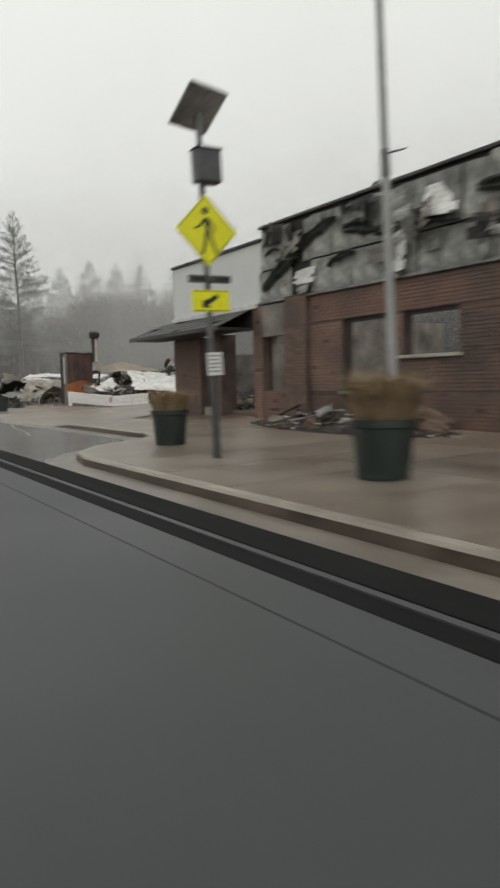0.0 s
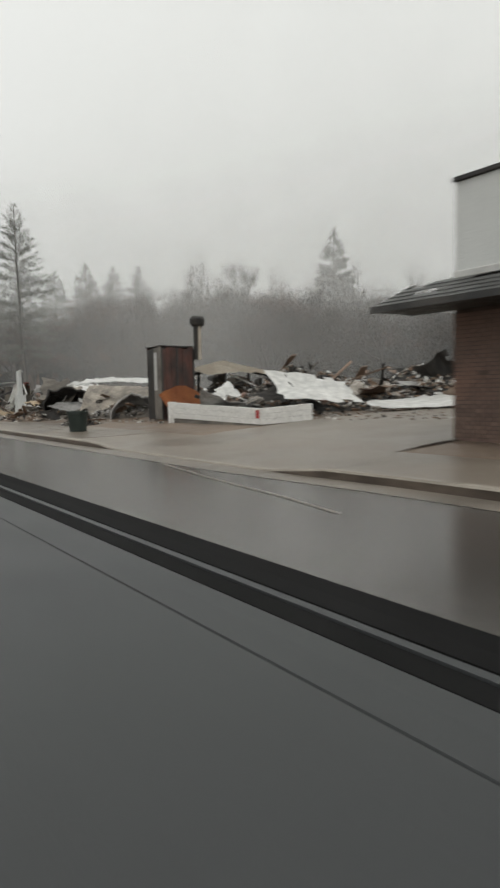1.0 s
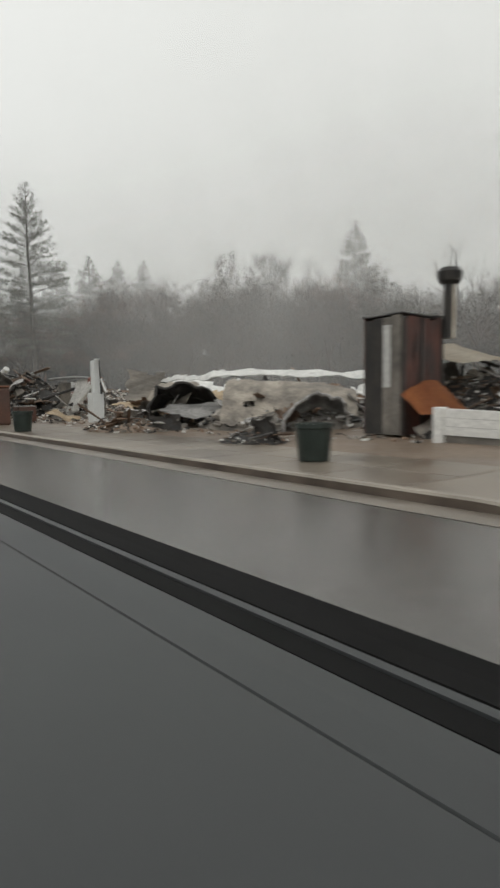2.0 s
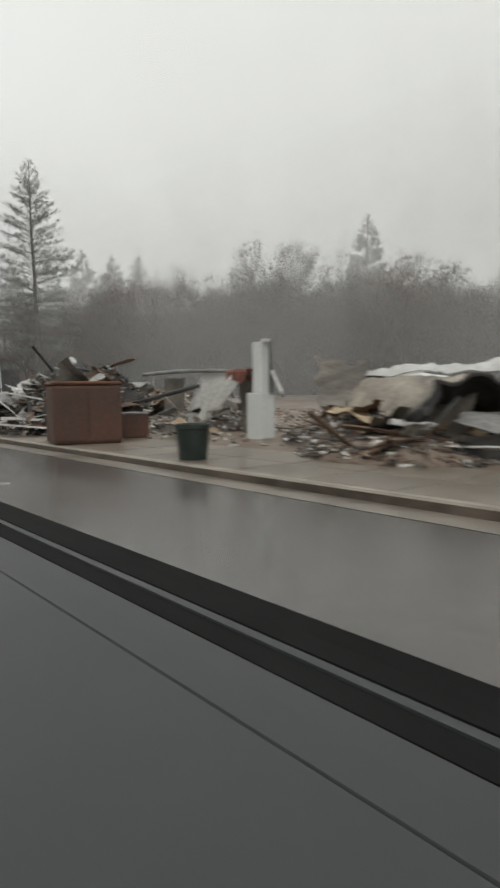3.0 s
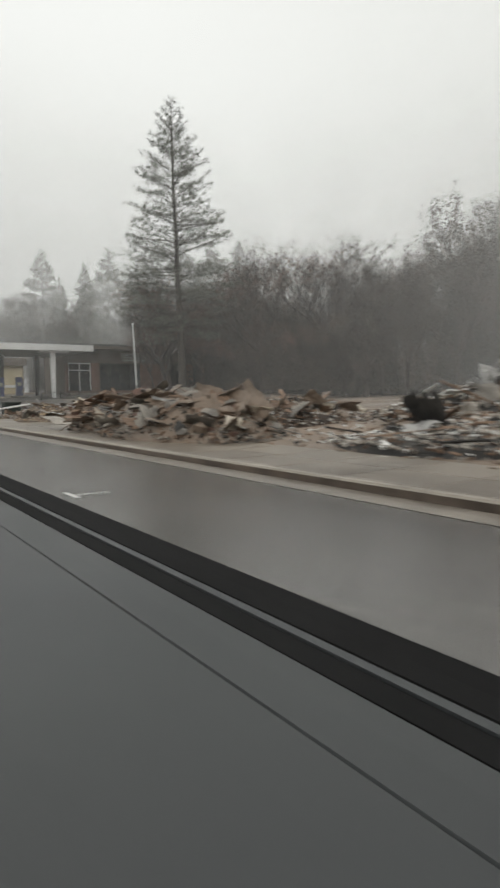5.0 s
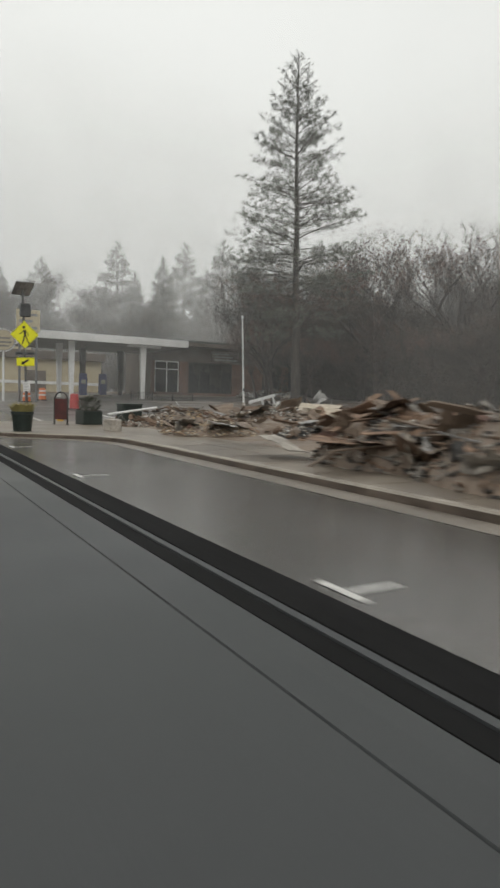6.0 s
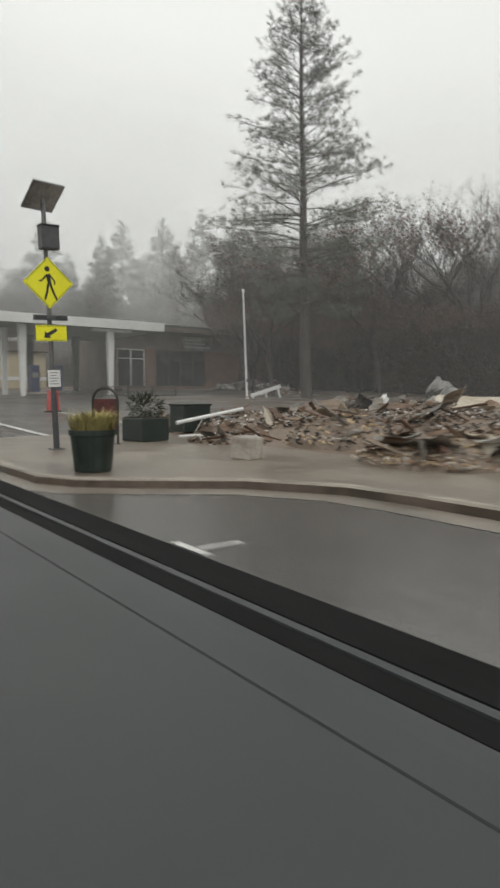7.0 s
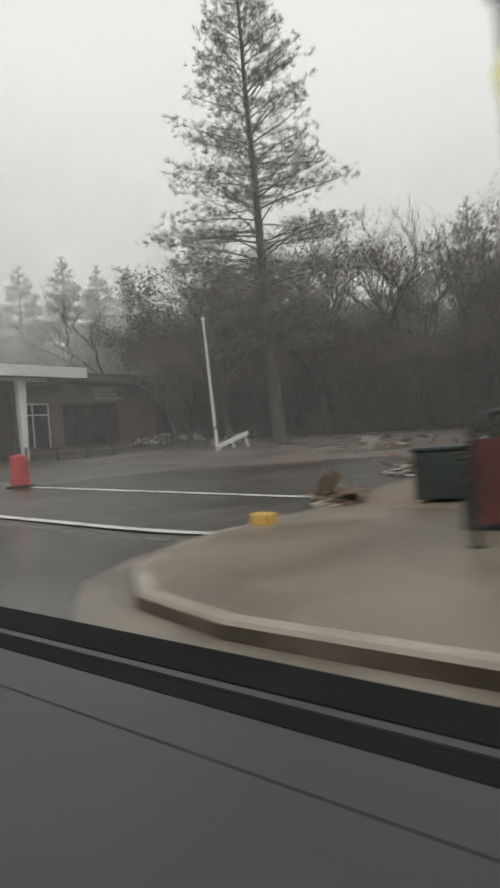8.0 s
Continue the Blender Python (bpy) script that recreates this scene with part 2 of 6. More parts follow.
def mist_material(name, density, x0=None, x1=None, at0=0.0, at1=1.0, low=8, high=36):
    """Thin droplets: most light passes, the rest is scattered; thins out with height and in drifting wisps."""
    m = bpy.data.materials.new(name)
    m.use_nodes = True
    n, l = m.node_tree.nodes, m.node_tree.links
    n.remove(n["Principled BSDF"])
    clear, front, back, both, mix = (n.new("ShaderNode" + k) for k in ("BsdfTransparent", "BsdfDiffuse", "BsdfTranslucent", "MixShader", "MixShader"))
    front.inputs[0].default_value = back.inputs[0].default_value = (0.97, 0.98, 0.97, 1)
    l.new(front.outputs[0], both.inputs[1])
    l.new(back.outputs[0], both.inputs[2])
    tc, sp, rise, ns, wisp, mul = (n.new("ShaderNode" + k) for k in ("TexCoord", "SeparateXYZ", "MapRange", "TexNoise", "MapRange", "Math"))
    l.new(tc.outputs["Object"], sp.inputs[0])
    l.new(sp.outputs[2], rise.inputs[0])
    rise.interpolation_type = "SMOOTHSTEP"
    rise.inputs[1].default_value, rise.inputs[2].default_value = low, high
    rise.inputs[3].default_value, rise.inputs[4].default_value = density, 0
    ns.inputs["Scale"].default_value, ns.inputs["Detail"].default_value = 0.05, 3
    l.new(tc.outputs["Object"], ns.inputs["Vector"])
    l.new(ns.outputs[0], wisp.inputs[0])
    wisp.inputs[1].default_value, wisp.inputs[2].default_value = 0.3, 0.7
    wisp.inputs[3].default_value, wisp.inputs[4].default_value = 0.7, 1.3
    mul.operation = "MULTIPLY"
    l.new(rise.outputs[0], mul.inputs[0])
    l.new(wisp.outputs[0], mul.inputs[1])
    level = mul.outputs[0]
    if x0 is not None:
        near, thin = n.new("ShaderNodeMapRange"), n.new("ShaderNodeMath")
        near.interpolation_type, thin.operation = "SMOOTHSTEP", "MULTIPLY"
        near.inputs[1].default_value, near.inputs[2].default_value = x0, x1
        near.inputs[3].default_value, near.inputs[4].default_value = at0, at1
        l.new(sp.outputs[0], near.inputs[0])
        l.new(near.outputs[0], thin.inputs[0])
        l.new(level, thin.inputs[1])
        level = thin.outputs[0]
    l.new(level, mix.inputs[0])
    l.new(clear.outputs[0], mix.inputs[1])
    l.new(both.outputs[0], mix.inputs[2])
    l.new(mix.outputs[0], n["Material Output"].inputs[0])
    return m


M["glass"] = glass_material()
M["rubber"].node_tree.nodes["Principled BSDF"].inputs["Specular IOR Level"].default_value = 0.15
M["dash"].node_tree.nodes["Principled BSDF"].inputs["Specular IOR Level"].default_value = 0.35

# ---- mesh helpers ----


def mesh_of(name, bm, material, smooth=False):
    me = bpy.data.meshes.new(name)
    bm.normal_update()
    bm.to_mesh(me)
    bm.free()
    me.materials.append(material)
    if smooth:
        me.shade_smooth()
    return me


def part(name, bm, material, parent, label="", smooth=False):
    ob = new(name, bm if isinstance(bm, bpy.types.Mesh) else mesh_of(name, bm, material, smooth))
    ob.parent = parent
    return tagged(ob, label)


def thing(name, label, category, x, y, z, rz=0.0, group="", kind=""):
    ob = new(name)
    ob.matrix_world = pose(x, y, z, 0, 0, rz)
    return tagged(ob, label, category, group, kind)


def box(x0, y0, z0, x1, y1, z1, bevel=0.0, bm=None):
    bm = bm or bmesh.new()
    r = bmesh.ops.create_cube(bm, size=1)
    for v in r["verts"]:
        v.co = Vector(((x0 + x1) / 2 + v.co.x * (x1 - x0), (y0 + y1) / 2 + v.co.y * (y1 - y0), (z0 + z1) / 2 + v.co.z * (z1 - z0)))
    if bevel:
        es = list({e for v in r["verts"] for e in v.link_edges})
        bmesh.ops.bevel(bm, geom=es, offset=bevel, segments=2, affect="EDGES", profile=0.5)
    return bm


def tube(p0, p1, r0, r1=None, seg=10, bm=None, cap=True):
    bm = bm or bmesh.new()
    p0, p1 = Vector(p0), Vector(p1)
    d = p1 - p0
    q = d.to_track_quat("Z", "Y").to_matrix().to_4x4()
    bmesh.ops.create_cone(bm, cap_ends=cap, segments=seg, radius1=r0, radius2=r0 if r1 is None else r1, depth=d.length, matrix=Matrix.Translation((p0 + p1) / 2) @ q)
    return bm


def lathe(profile, seg=24, bm=None):
    """A turned body from (radius, height) pairs."""
    bm = bm or bmesh.new()
    rings = [[bm.verts.new((r * math.cos(2 * math.pi * k / seg), r * math.sin(2 * math.pi * k / seg), z)) for k in range(seg)] for r, z in profile]
    for a, b in zip(rings, rings[1:]):
        for k in range(seg):
            bm.faces.new((a[k], a[(k + 1) % seg], b[(k + 1) % seg], b[k]))
    bm.faces.new(rings[0][::-1])
    bm.faces.new(rings[-1])
    return bm


def prism(outline, depth, bm=None):
    """A flat outline in x and z given thickness along +y."""
    bm = bm or bmesh.new()
    a = [bm.verts.new((x, 0, z)) for x, z in outline]
    b = [bm.verts.new((x, depth, z)) for x, z in outline]
    bm.faces.new(a)
    bm.faces.new(b[::-1])
    for k in range(len(a)):
        bm.faces.new((a[k - 1], a[k], b[k], b[k - 1]))
    bmesh.ops.recalc_face_normals(bm, faces=bm.faces)
    return bm


def from_lists(name, verts, faces, material, smooth=False):
    me = bpy.data.meshes.new(name)
    me.from_pydata([tuple(v) for v in verts], [], faces)
    me.materials.append(material)
    if smooth:
        me.shade_smooth()
    return me


def step(a, b, t):
    t = min(1, max(0, (t - a) / (b - a)))
    return t * t * (3 - 2 * t)


def lot(x, y):
    """Height of the burnt lots and the filling station's yard."""
    burnt = 0.13 + 0.06 * max(0, min(x, 13) - 7.5) + 0.02 * max(0, min(x, 60) - 13)
    yard = 0.02 * max(0, min(x, 60) - 8) + 0.03 * max(0, min(y, 150) - 97)
    k = step(92.5, 96.5, y)
    return burnt * (1 - k) + yard * k

# ---- ground, road, pavement ----


def grid_sheet(xs, ys, height):
    verts = [(x, y, height(x, y)) for y in ys for x in xs]
    w = len(xs)
    faces = [(j * w + i, j * w + i + 1, (j + 1) * w + i + 1, (j + 1) * w + i) for j in range(len(ys) - 1) for i in range(w - 1)]
    return verts, faces


def ground_height(x, y):
    if x < 7.4:
        return -0.06
    return lot(x, y) - 0.02 + 0.05 * noise.noise((x * 0.7, y * 0.7, 3.0)) * step(9, 12, x) * (1 - step(92, 96, y))


gx = [-900, -300, -60, -10, 4, 7.3, 7.5] + [7.5 + 0.75 * k for k in range(1, 40)] + [40, 46, 55, 65, 80, 110, 200, 400, 900]
gy = [-900, -300, -80, -20] + [-10 + 1.5 * k for k in range(0, 118)] + [175, 200, 260, 400, 900]
v, f = grid_sheet(gx, gy, ground_height)
ground = tagged(new("ground", from_lists("ground", v, f, M["mud"], True)), "wet brown mud and ash of burnt lots", "ground", kind="structure")

# kerb line of the pavement: widened round the crossings
KERB = [(3.3, -14), (3.3, 8.4), (3.5, 9.3), (4.1, 10.1), (5.0, 10.7), (5.8, 11.3), (6.15, 12.3), (6.1, 16), (5.9, 19), (5.8, 26), (5.8, 82.6), (5.7, 83.6), (5.0, 84.8), (3.8, 85.7), (3.2, 86.2), (2.9, 86.9), (2.9, 92.2), (3.2, 93.4), (4.0, 94.4), (5.2, 95.0), (6.2, 95.2), (9.0, 95.2)]
road_x = [-9.5, -6, -3, 0, 3, 5.9]
v, f = grid_sheet(road_x, [-400, -60] + list(range(-20, 260, 4)), lambda x, y: 0.03 * max(0, min(y, 150) - 97))
tagged(new("road", from_lists("road", v, f, M["asphalt"], True)), "wet dark asphalt street with reflections", "road", kind="structure")
v, f = grid_sheet([5.9 + 1.6 * k for k in range(26)], [95.0 + 2 * k for k in range(24)], lambda x, y: lot(x, y) * step(94.9, 97, y) + 0.02 * min(1, max(0, x - 5.9)))
tagged(new("side_road", from_lists("side_road", v, f, M["yard"], True)), "wet asphalt side street and filling station yard", "road", kind="structure")
v, f = grid_sheet([15 + 0.6 * k for k in range(54)], [96.0 + 0.6 * k for k in range(50)], lambda x, y: lot(x, y) + 0.035 + 0.03 * noise.noise((x * 0.5, y * 0.5, 4.0)) + 0.03 * noise.noise((x * 1.7, y * 1.7, 2.0)) - 0.16 * step(0.72, 1.05, ((x - 33) / 17.5) ** 2 + ((y - 108.5) / 14.0) ** 2 + 0.3 * noise.noise((x * 0.3, y * 0.3, 8.0))))
tagged(new("mud_spread", from_lists("mud_spread", v, f, M["wet_mud"], True)), "brown mud and ash washed over the yard", "mud", kind="structure")

KERB_W, PAVE_TOP = 0.16, 0.14


def offset_line(points, d):
    out = []
    for i, p in enumerate(points):
        a, b = Vector(points[max(0, i - 1)]), Vector(points[min(len(points) - 1, i + 1)])
        t = (b - a).normalized()
        out.append((p[0] + d * t.y, p[1] - d * t.x))
    return out




def dip(y):
    """The kerb drops at the driveway."""
    return PAVE_TOP - 0.10 * step(17.2, 18.4, y) * (1 - step(23.9, 25.2, y))


def dense(line, every=0.6):
    out = []
    for a, b in zip(line, line[1:]):
        n = max(1, int((Vector(b) - Vector(a)).length / every))
        out += [tuple(Vector(a).lerp(Vector(b), k / n)) for k in range(n)]
    return out + [line[-1]]


bm = bmesh.new()
outer_d = dense(KERB)
n_in = offset_line(outer_d, KERB_W)
rows_k = []
for (ox, oy), (ix, iy) in zip(outer_d, n_in):
    h = dip(oy)
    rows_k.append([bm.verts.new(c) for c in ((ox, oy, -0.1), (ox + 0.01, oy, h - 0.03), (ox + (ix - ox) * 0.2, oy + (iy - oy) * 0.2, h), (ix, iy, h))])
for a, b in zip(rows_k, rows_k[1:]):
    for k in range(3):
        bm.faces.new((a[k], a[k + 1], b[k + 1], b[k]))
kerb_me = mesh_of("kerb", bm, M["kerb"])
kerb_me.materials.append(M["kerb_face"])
# the upright face takes the colour with shade painted in, the top stays pale
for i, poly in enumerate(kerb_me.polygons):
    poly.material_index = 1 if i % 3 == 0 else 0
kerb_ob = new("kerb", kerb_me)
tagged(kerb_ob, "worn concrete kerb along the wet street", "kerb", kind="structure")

# pavement: slabs between score lines, a sheet of its own behind the kerb
bm = bmesh.new()
rows_p = []
for ix, iy in n_in:
    if iy > 95.3:
        continue
    far = 8.3
    h = dip(iy)
    xs = [ix + (far - ix) * k / 5 for k in range(6)]
    rows_p.append([bm.verts.new((x, iy, h + (PAVE_TOP - h) * k / 5 + 0.012 * k / 5 + 0.03 * max(0, x - 7.4))) for k, x in enumerate(xs)])
for a, b in zip(rows_p, rows_p[1:]):
    if b[0].co.y - a[0].co.y < 0.02:
        continue
    for k in range(5):
        bm.faces.new((a[k], a[k + 1], b[k + 1], b[k]))
pavement = tagged(new("pavement", mesh_of("pavement", bm, M["pavement"])), "wet buff concrete pavement", "pavement", kind="structure")

for vert in pavement.data.vertices:
    if vert.co.y < 8 or 26.6 < vert.co.y < 81.8:
        vert.co.z -= 0.012


def slab(y0, y1, u0, u1, ix):
    """One cast slab between score lines, with eased edges."""
    def at(u, y, drop=0.0):
        x = ix + (8.3 - ix) * u
        return (x, y, PAVE_TOP + 0.012 * u + 0.03 * max(0, x - 7.4) - drop)
    e, du = 0.012, 0.012 / (8.3 - ix)
    low = [at(u, y, 0.02) for u, y in ((u0 + du * 0.4, y0 + 0.005), (u1 - du * 0.4, y0 + 0.005), (u1 - du * 0.4, y1 - 0.005), (u0 + du * 0.4, y1 - 0.005))]
    top = [at(u, y) for u, y in ((u0 + du * 1.4, y0 + 0.005 + e), (u1 - du * 1.4, y0 + 0.005 + e), (u1 - du * 1.4, y1 - 0.005 - e), (u0 + du * 1.4, y1 - 0.005 - e))]
    part("slab", from_lists("slab", low + top, [(4, 5, 6, 7), (0, 1, 5, 4), (1, 2, 6, 5), (2, 3, 7, 6), (3, 0, 4, 7)], M["slab"]), None, pavement)


for y0, count, ix in ((-13.5, 14, 3.46), (26.5, 37, 5.96)):
    for k in range(count):
        for u0, u1 in ((0.0, 0.5), (0.5, 1.0)):
            slab(y0 + 1.5 * k, y0 + 1.5 * (k + 1), u0, u1, ix)

# driveway apron and the forecourt of concrete behind it
v, f = grid_sheet([7.6, 9.0, 10.4, 12, 14, 17, 20], [17.9, 19, 20, 21, 22, 23, 24.2], lambda x, y: lot(x, y) + 0.02 * step(7.8, 9.2, x) - 0.03 * step(9, 7.7, x))
tagged(new("forecourt", from_lists("forecourt", v, f, M["pavement"])), "wet concrete forecourt before a burnt shop", "forecourt", kind="structure")


gut_a, gut_b = outer_d, offset_line(outer_d, -0.5)
n_g = len(outer_d)
gut = from_lists("gutter", [(x, y, 0.01) for x, y in gut_a] + [(x, y, 0.005) for x, y in gut_b], [(i + n_g, i, i + 1, i + n_g + 1) for i in range(n_g - 1)], M["gutter"])
tagged(new("gutter", gut), "pale wet concrete gutter beside the kerb", "gutter", kind="structure")


# road markings
def strip(name, line, width, label, material, z=0.006, parent=None):
    a, b = offset_line(line, -width / 2), offset_line(line, width / 2)
    verts = [(x, y, z) for x, y in a] + [(x, y, z) for x, y in b]
    n = len(line)
    ob = new(name, from_lists(name, verts, [(i, i + n, i + n + 1, i + 1) for i in range(n - 1)], material))
    return tagged(ob, label, "road marking", kind="structure")


strip("edge_line", dense([(2.42, 8.0), (2.37, 17), (2.35, 24), (1.9, 34), (1.55, 46), (1.36, 60), (1.3, 70), (1.25, 84)], 2.0), 0.095, "worn white edge line on wet asphalt", M["paint"])
strip("seam_line", dense([(5.3, 20.6), (4.93, 18.6), (4.62, 16.3), (4.4, 15.2)], 0.5), 0.06, "pale seam curving across the asphalt", M["gutter"])
for k, x in enumerate((2.43, 1.15, -0.15)):
    strip("crosswalk_bar", [(x, 4.7), (x, 7.5)], 0.6, "broad white crosswalk bar on asphalt", M["paint"], z=0.007)
for y in (41.8, 48.6, 55.5, 62.4, 69.3, 76.2, 82.3):
    strip("parking_tick", [(2.68, y - 0.22), (2.68, y + 0.3)], 0.08, "short white parking mark on asphalt", M["paint"])
    strip("parking_tick", [(2.73, y), (3.16, y)], 0.07, "short white parking mark on asphalt", M["paint"])
for x, y0, y1 in ((6.45, 95.4, 106), (10.6, 96.6, 108)):
    line = dense([(x, y0), (x + 0.1, y1)], 1.0)
    ob = strip("crossing_line", line, 0.22, "white line of a side street crossing", M["paint"])
    for vert in ob.data.vertices:
        vert.co.z = lot(vert.co.x, vert.co.y) * step(94.9, 97, vert.co.y) + 0.034
for (x0, y0), (x1, y1) in (((7.0, 95.25), (7.55, 95.25)),):
    ob = new("painted_kerb", mesh_of("painted_kerb", box(x0 - 0.38, y0 - 0.5, 0.1, x1 - 0.68, y0 - 0.2, 0.3, 0.04), M["yellow_paint"]))
    tagged(ob, "kerb end painted worn yellow", "kerb", kind="structure")

# ---- mist between the street and the woods ----
BANKS = ((21, 107, 0.12, 44), (58, 156, 0.19, 56), (92, 160, 0.19, 70), (122, 184, 0.19, 80), (128, 188, 0.19, 80))
for k, (mx, my, density, top) in enumerate(BANKS):
    bend = 0.45 * mx
    pts = [(mx, -120)] + [(mx - bend + bend * math.cos(radians(7.5 * j)), my - bend + bend * math.sin(radians(7.5 * j))) for j in range(13)] + [(-140, my)]
    verts = [(x, y, z) for x, y in pts for z in (-3, top)]
    ob = new("mist", from_lists("mist", verts, [(2 * j, 2 * j + 2, 2 * j + 3, 2 * j + 1) for j in range(len(pts) - 1)], mist_material("mist_%d" % k, density, low=8 if top < 50 else 14 if top < 75 else 24, high=top * 0.9), True))
    tagged(ob, "thin grey mist hanging before the woods", "mist", kind="stuff")

for k, (my, density) in enumerate(((46, 0.16), (70, 0.16))):
    ob = new("mist", from_lists("mist", [(x, my, z) for x in (6, 400) for z in (-3, 50)], [(0, 2, 3, 1)], mist_material("mist_bank_%d" % k, density, 9, 26, high=45)))
    tagged(ob, "thin grey mist drifting over the lots", "mist", kind="stuff")

# ---- the car's dashboard: stands along the whole drive, since nothing but the camera moves ----
dash = thing("car_dashboard", "charcoal grey grained plastic car dashboard top", "dashboard", 0, 0, 0)
Y0, Y1 = -2.5, 92.0


def along(profile, name, material, label=""):
    bm = bmesh.new()
    a = [bm.verts.new((x, Y0, z)) for x, z in profile]
    b = [bm.verts.new((x, Y1, z)) for x, z in profile]
    for i in range(len(a)):
        bm.faces.new((a[i - 1], a[i], b[i], b[i - 1]))
    bm.faces.new(a[::-1])
    bm.faces.new(b)
    bmesh.ops.recalc_face_normals(bm, faces=bm.faces)
    return part(name, bm, material, dash, label, smooth=False)


along([(-0.7, 0.78), (-0.3, 0.80), (0.2, 0.812), (0.519, 0.8175), (0.5215, 0.813), (0.5215, 0.3), (0.5, 0.004), (-0.6, 0.004), (-0.7, 0.3)], "top_panel", M["dash"])
along([(0.5235, 0.813), (0.526, 0.8178), (0.60, 0.8205), (0.655, 0.821), (0.66, 0.817), (0.66, 0.79), (0.5235, 0.79)], "vent_panel", M["dash"], "raised strip beside the defroster")
along([(0.664, 0.818), (0.72, 0.821), (0.72, 0.79), (0.664, 0.79)], "defroster_slot", M["rubber"], "black defroster slot")
along([(0.724, 0.825), (0.745, 0.826), (0.745, 0.79), (0.724, 0.79)], "front_panel", M["dash"])
along([(0.749, 0.828), (0.80, 0.832), (0.85, 0.84), (0.88, 0.825), (0.885, 0.79), (0.749, 0.79)], "windscreen_seal", M["rubber"], "black rubber windscreen seal")
along([(0.668, 0.789), (0.87, 0.789), (0.8, 0.3), (0.8, 0.004), (0.508, 0.004), (0.508, 0.3)], "base", M["rubber"])

# ---- crossing signs ----


def crossing_sign(x, y, z, lean=0.0):
    s = thing("crossing_sign", "yellow diamond crossing sign with solar panel on post", "traffic sign", x, y, z, group="crossing signs")
    part("post", tube((0, 0.07, 0), (0, 0.07, 4.8), 0.045, seg=12), M["steel"], s)
    part("post_sleeve", tube((0, 0.07, 0), (0, 0.07, 1.25), 0.062, 0.055, seg=12), M["cabinet"], s, "dark post sleeve")
    part("base_plate", box(-0.13, -0.06, 0, 0.13, 0.2, 0.02, 0.005), M["steel"], s)
    c, h = 3.28, 0.533
    out = []
    for k in range(4):
        a = math.pi / 2 * k
        for d in (-0.14, -0.05, 0.05, 0.14):
            r = h - 0.035 - abs(d) * 0.14
            out.append((r * math.sin(a + d * 0.35), c + r * math.cos(a + d * 0.35)))
    diamond = part("diamond_plate", prism(out, 0.008), M["sign_yellow"], s, "fluorescent yellow diamond plate")
    for sx, sz in ((1, 1), (1, -1), (-1, 1), (-1, -1)):
        bm = prism([(sx * 0.025, c + sz * (h - 0.075)), (sx * (h - 0.075), c + sz * 0.025), (sx * (h - 0.09), c + sz * 0.025), (sx * 0.025, c + sz * (h - 0.09))], 0.003)
        bmesh.ops.translate(bm, verts=bm.verts, vec=(0, -0.0035, 0))
        part("border_line", bm, M["sign_black"], diamond)
    # the walking symbol, as plain bars and a dot
    bm = bmesh.new()
    bars = [((-0.01, 0.17), (0.02, -0.02), 0.085), ((-0.03, 0.15), (-0.13, 0.04), 0.035), ((-0.13, 0.04), (-0.19, 0.03), 0.032), ((0.03, 0.15), (0.12, 0.03), 0.032), ((0.12, 0.03), (0.12, -0.03), 0.03), ((-0.01, -0.02), (-0.04, -0.17), 0.05), ((-0.04, -0.17), (-0.09, -0.33), 0.045), ((0.03, -0.02), (0.08, -0.17), 0.05), ((0.08, -0.17), (0.15, -0.32), 0.045)]
    for (ax, az), (bx, bz), wd in bars:
        t = Vector((bx - ax, bz - az)).normalized() * wd / 2
        prism([(ax - t.y, c + az + t.x), (ax + t.y, c + az - t.x), (bx + t.y * 0.8, c + bz - t.x * 0.8), (bx - t.y * 0.8, c + bz + t.x * 0.8)], 0.003, bm)
    prism([(-0.02 + 0.052 * math.cos(a * math.pi / 6), c + 0.265 + 0.052 * math.sin(a * math.pi / 6)) for a in range(12)], 0.003, bm)
    bmesh.ops.translate(bm, verts=bm.verts, vec=(0, -0.0045, 0))
    part("symbol", bm, M["sign_black"], diamond, "black crossing symbol")
    bar = part("beacon_bar", box(-0.34, -0.03, 2.555, 0.34, 0.03, 2.66, 0.01), M["cabinet"], s, "dark twin beacon bar")
    for sx in (-0.2, 0.2):
        part("beacon_lens", box(sx - 0.11, -0.036, 2.58, sx + 0.11, -0.029, 2.635), M["glass"], bar)
    plaque = part("arrow_plaque", box(-0.31, -0.004, 2.15, 0.31, 0.004, 2.46, 0.003), M["sign_yellow"], s, "yellow plaque with arrow")
    bm = prism([(-0.15, 2.21), (-0.13, 2.34), (-0.085, 2.305), (0.09, 2.405), (0.125, 2.35), (-0.045, 2.25), (-0.01, 2.21)], 0.003)
    bmesh.ops.translate(bm, verts=bm.verts, vec=(0, -0.0075, 0))
    part("arrow", bm, M["sign_black"], plaque)
    for sx0, sz0, sx1, sz1 in ((-0.29, 2.165, 0.29, 2.173), (-0.29, 2.437, 0.29, 2.445)):
        part("border_line", box(sx0, -0.007, sz0, sx1, -0.0045, sz1), M["sign_black"], plaque)
    note = part("notice", box(-0.12, -0.006, 1.25, 0.13, 0.002, 1.58, 0.003), M["sign_white"], s, "small white notice with grey print")
    for k in range(5):
        part("print_bar", box(-0.085, -0.0095, 1.3 + 0.055 * k, 0.09 - 0.03 * (k % 2), -0.0065, 1.32 + 0.055 * k), M["bars_grey"], note)
    cab = part("battery_box", box(-0.13, -0.12, 3.92, 0.23, 0.12, 4.36, 0.02), M["cabinet"], s, "dark grey battery box")
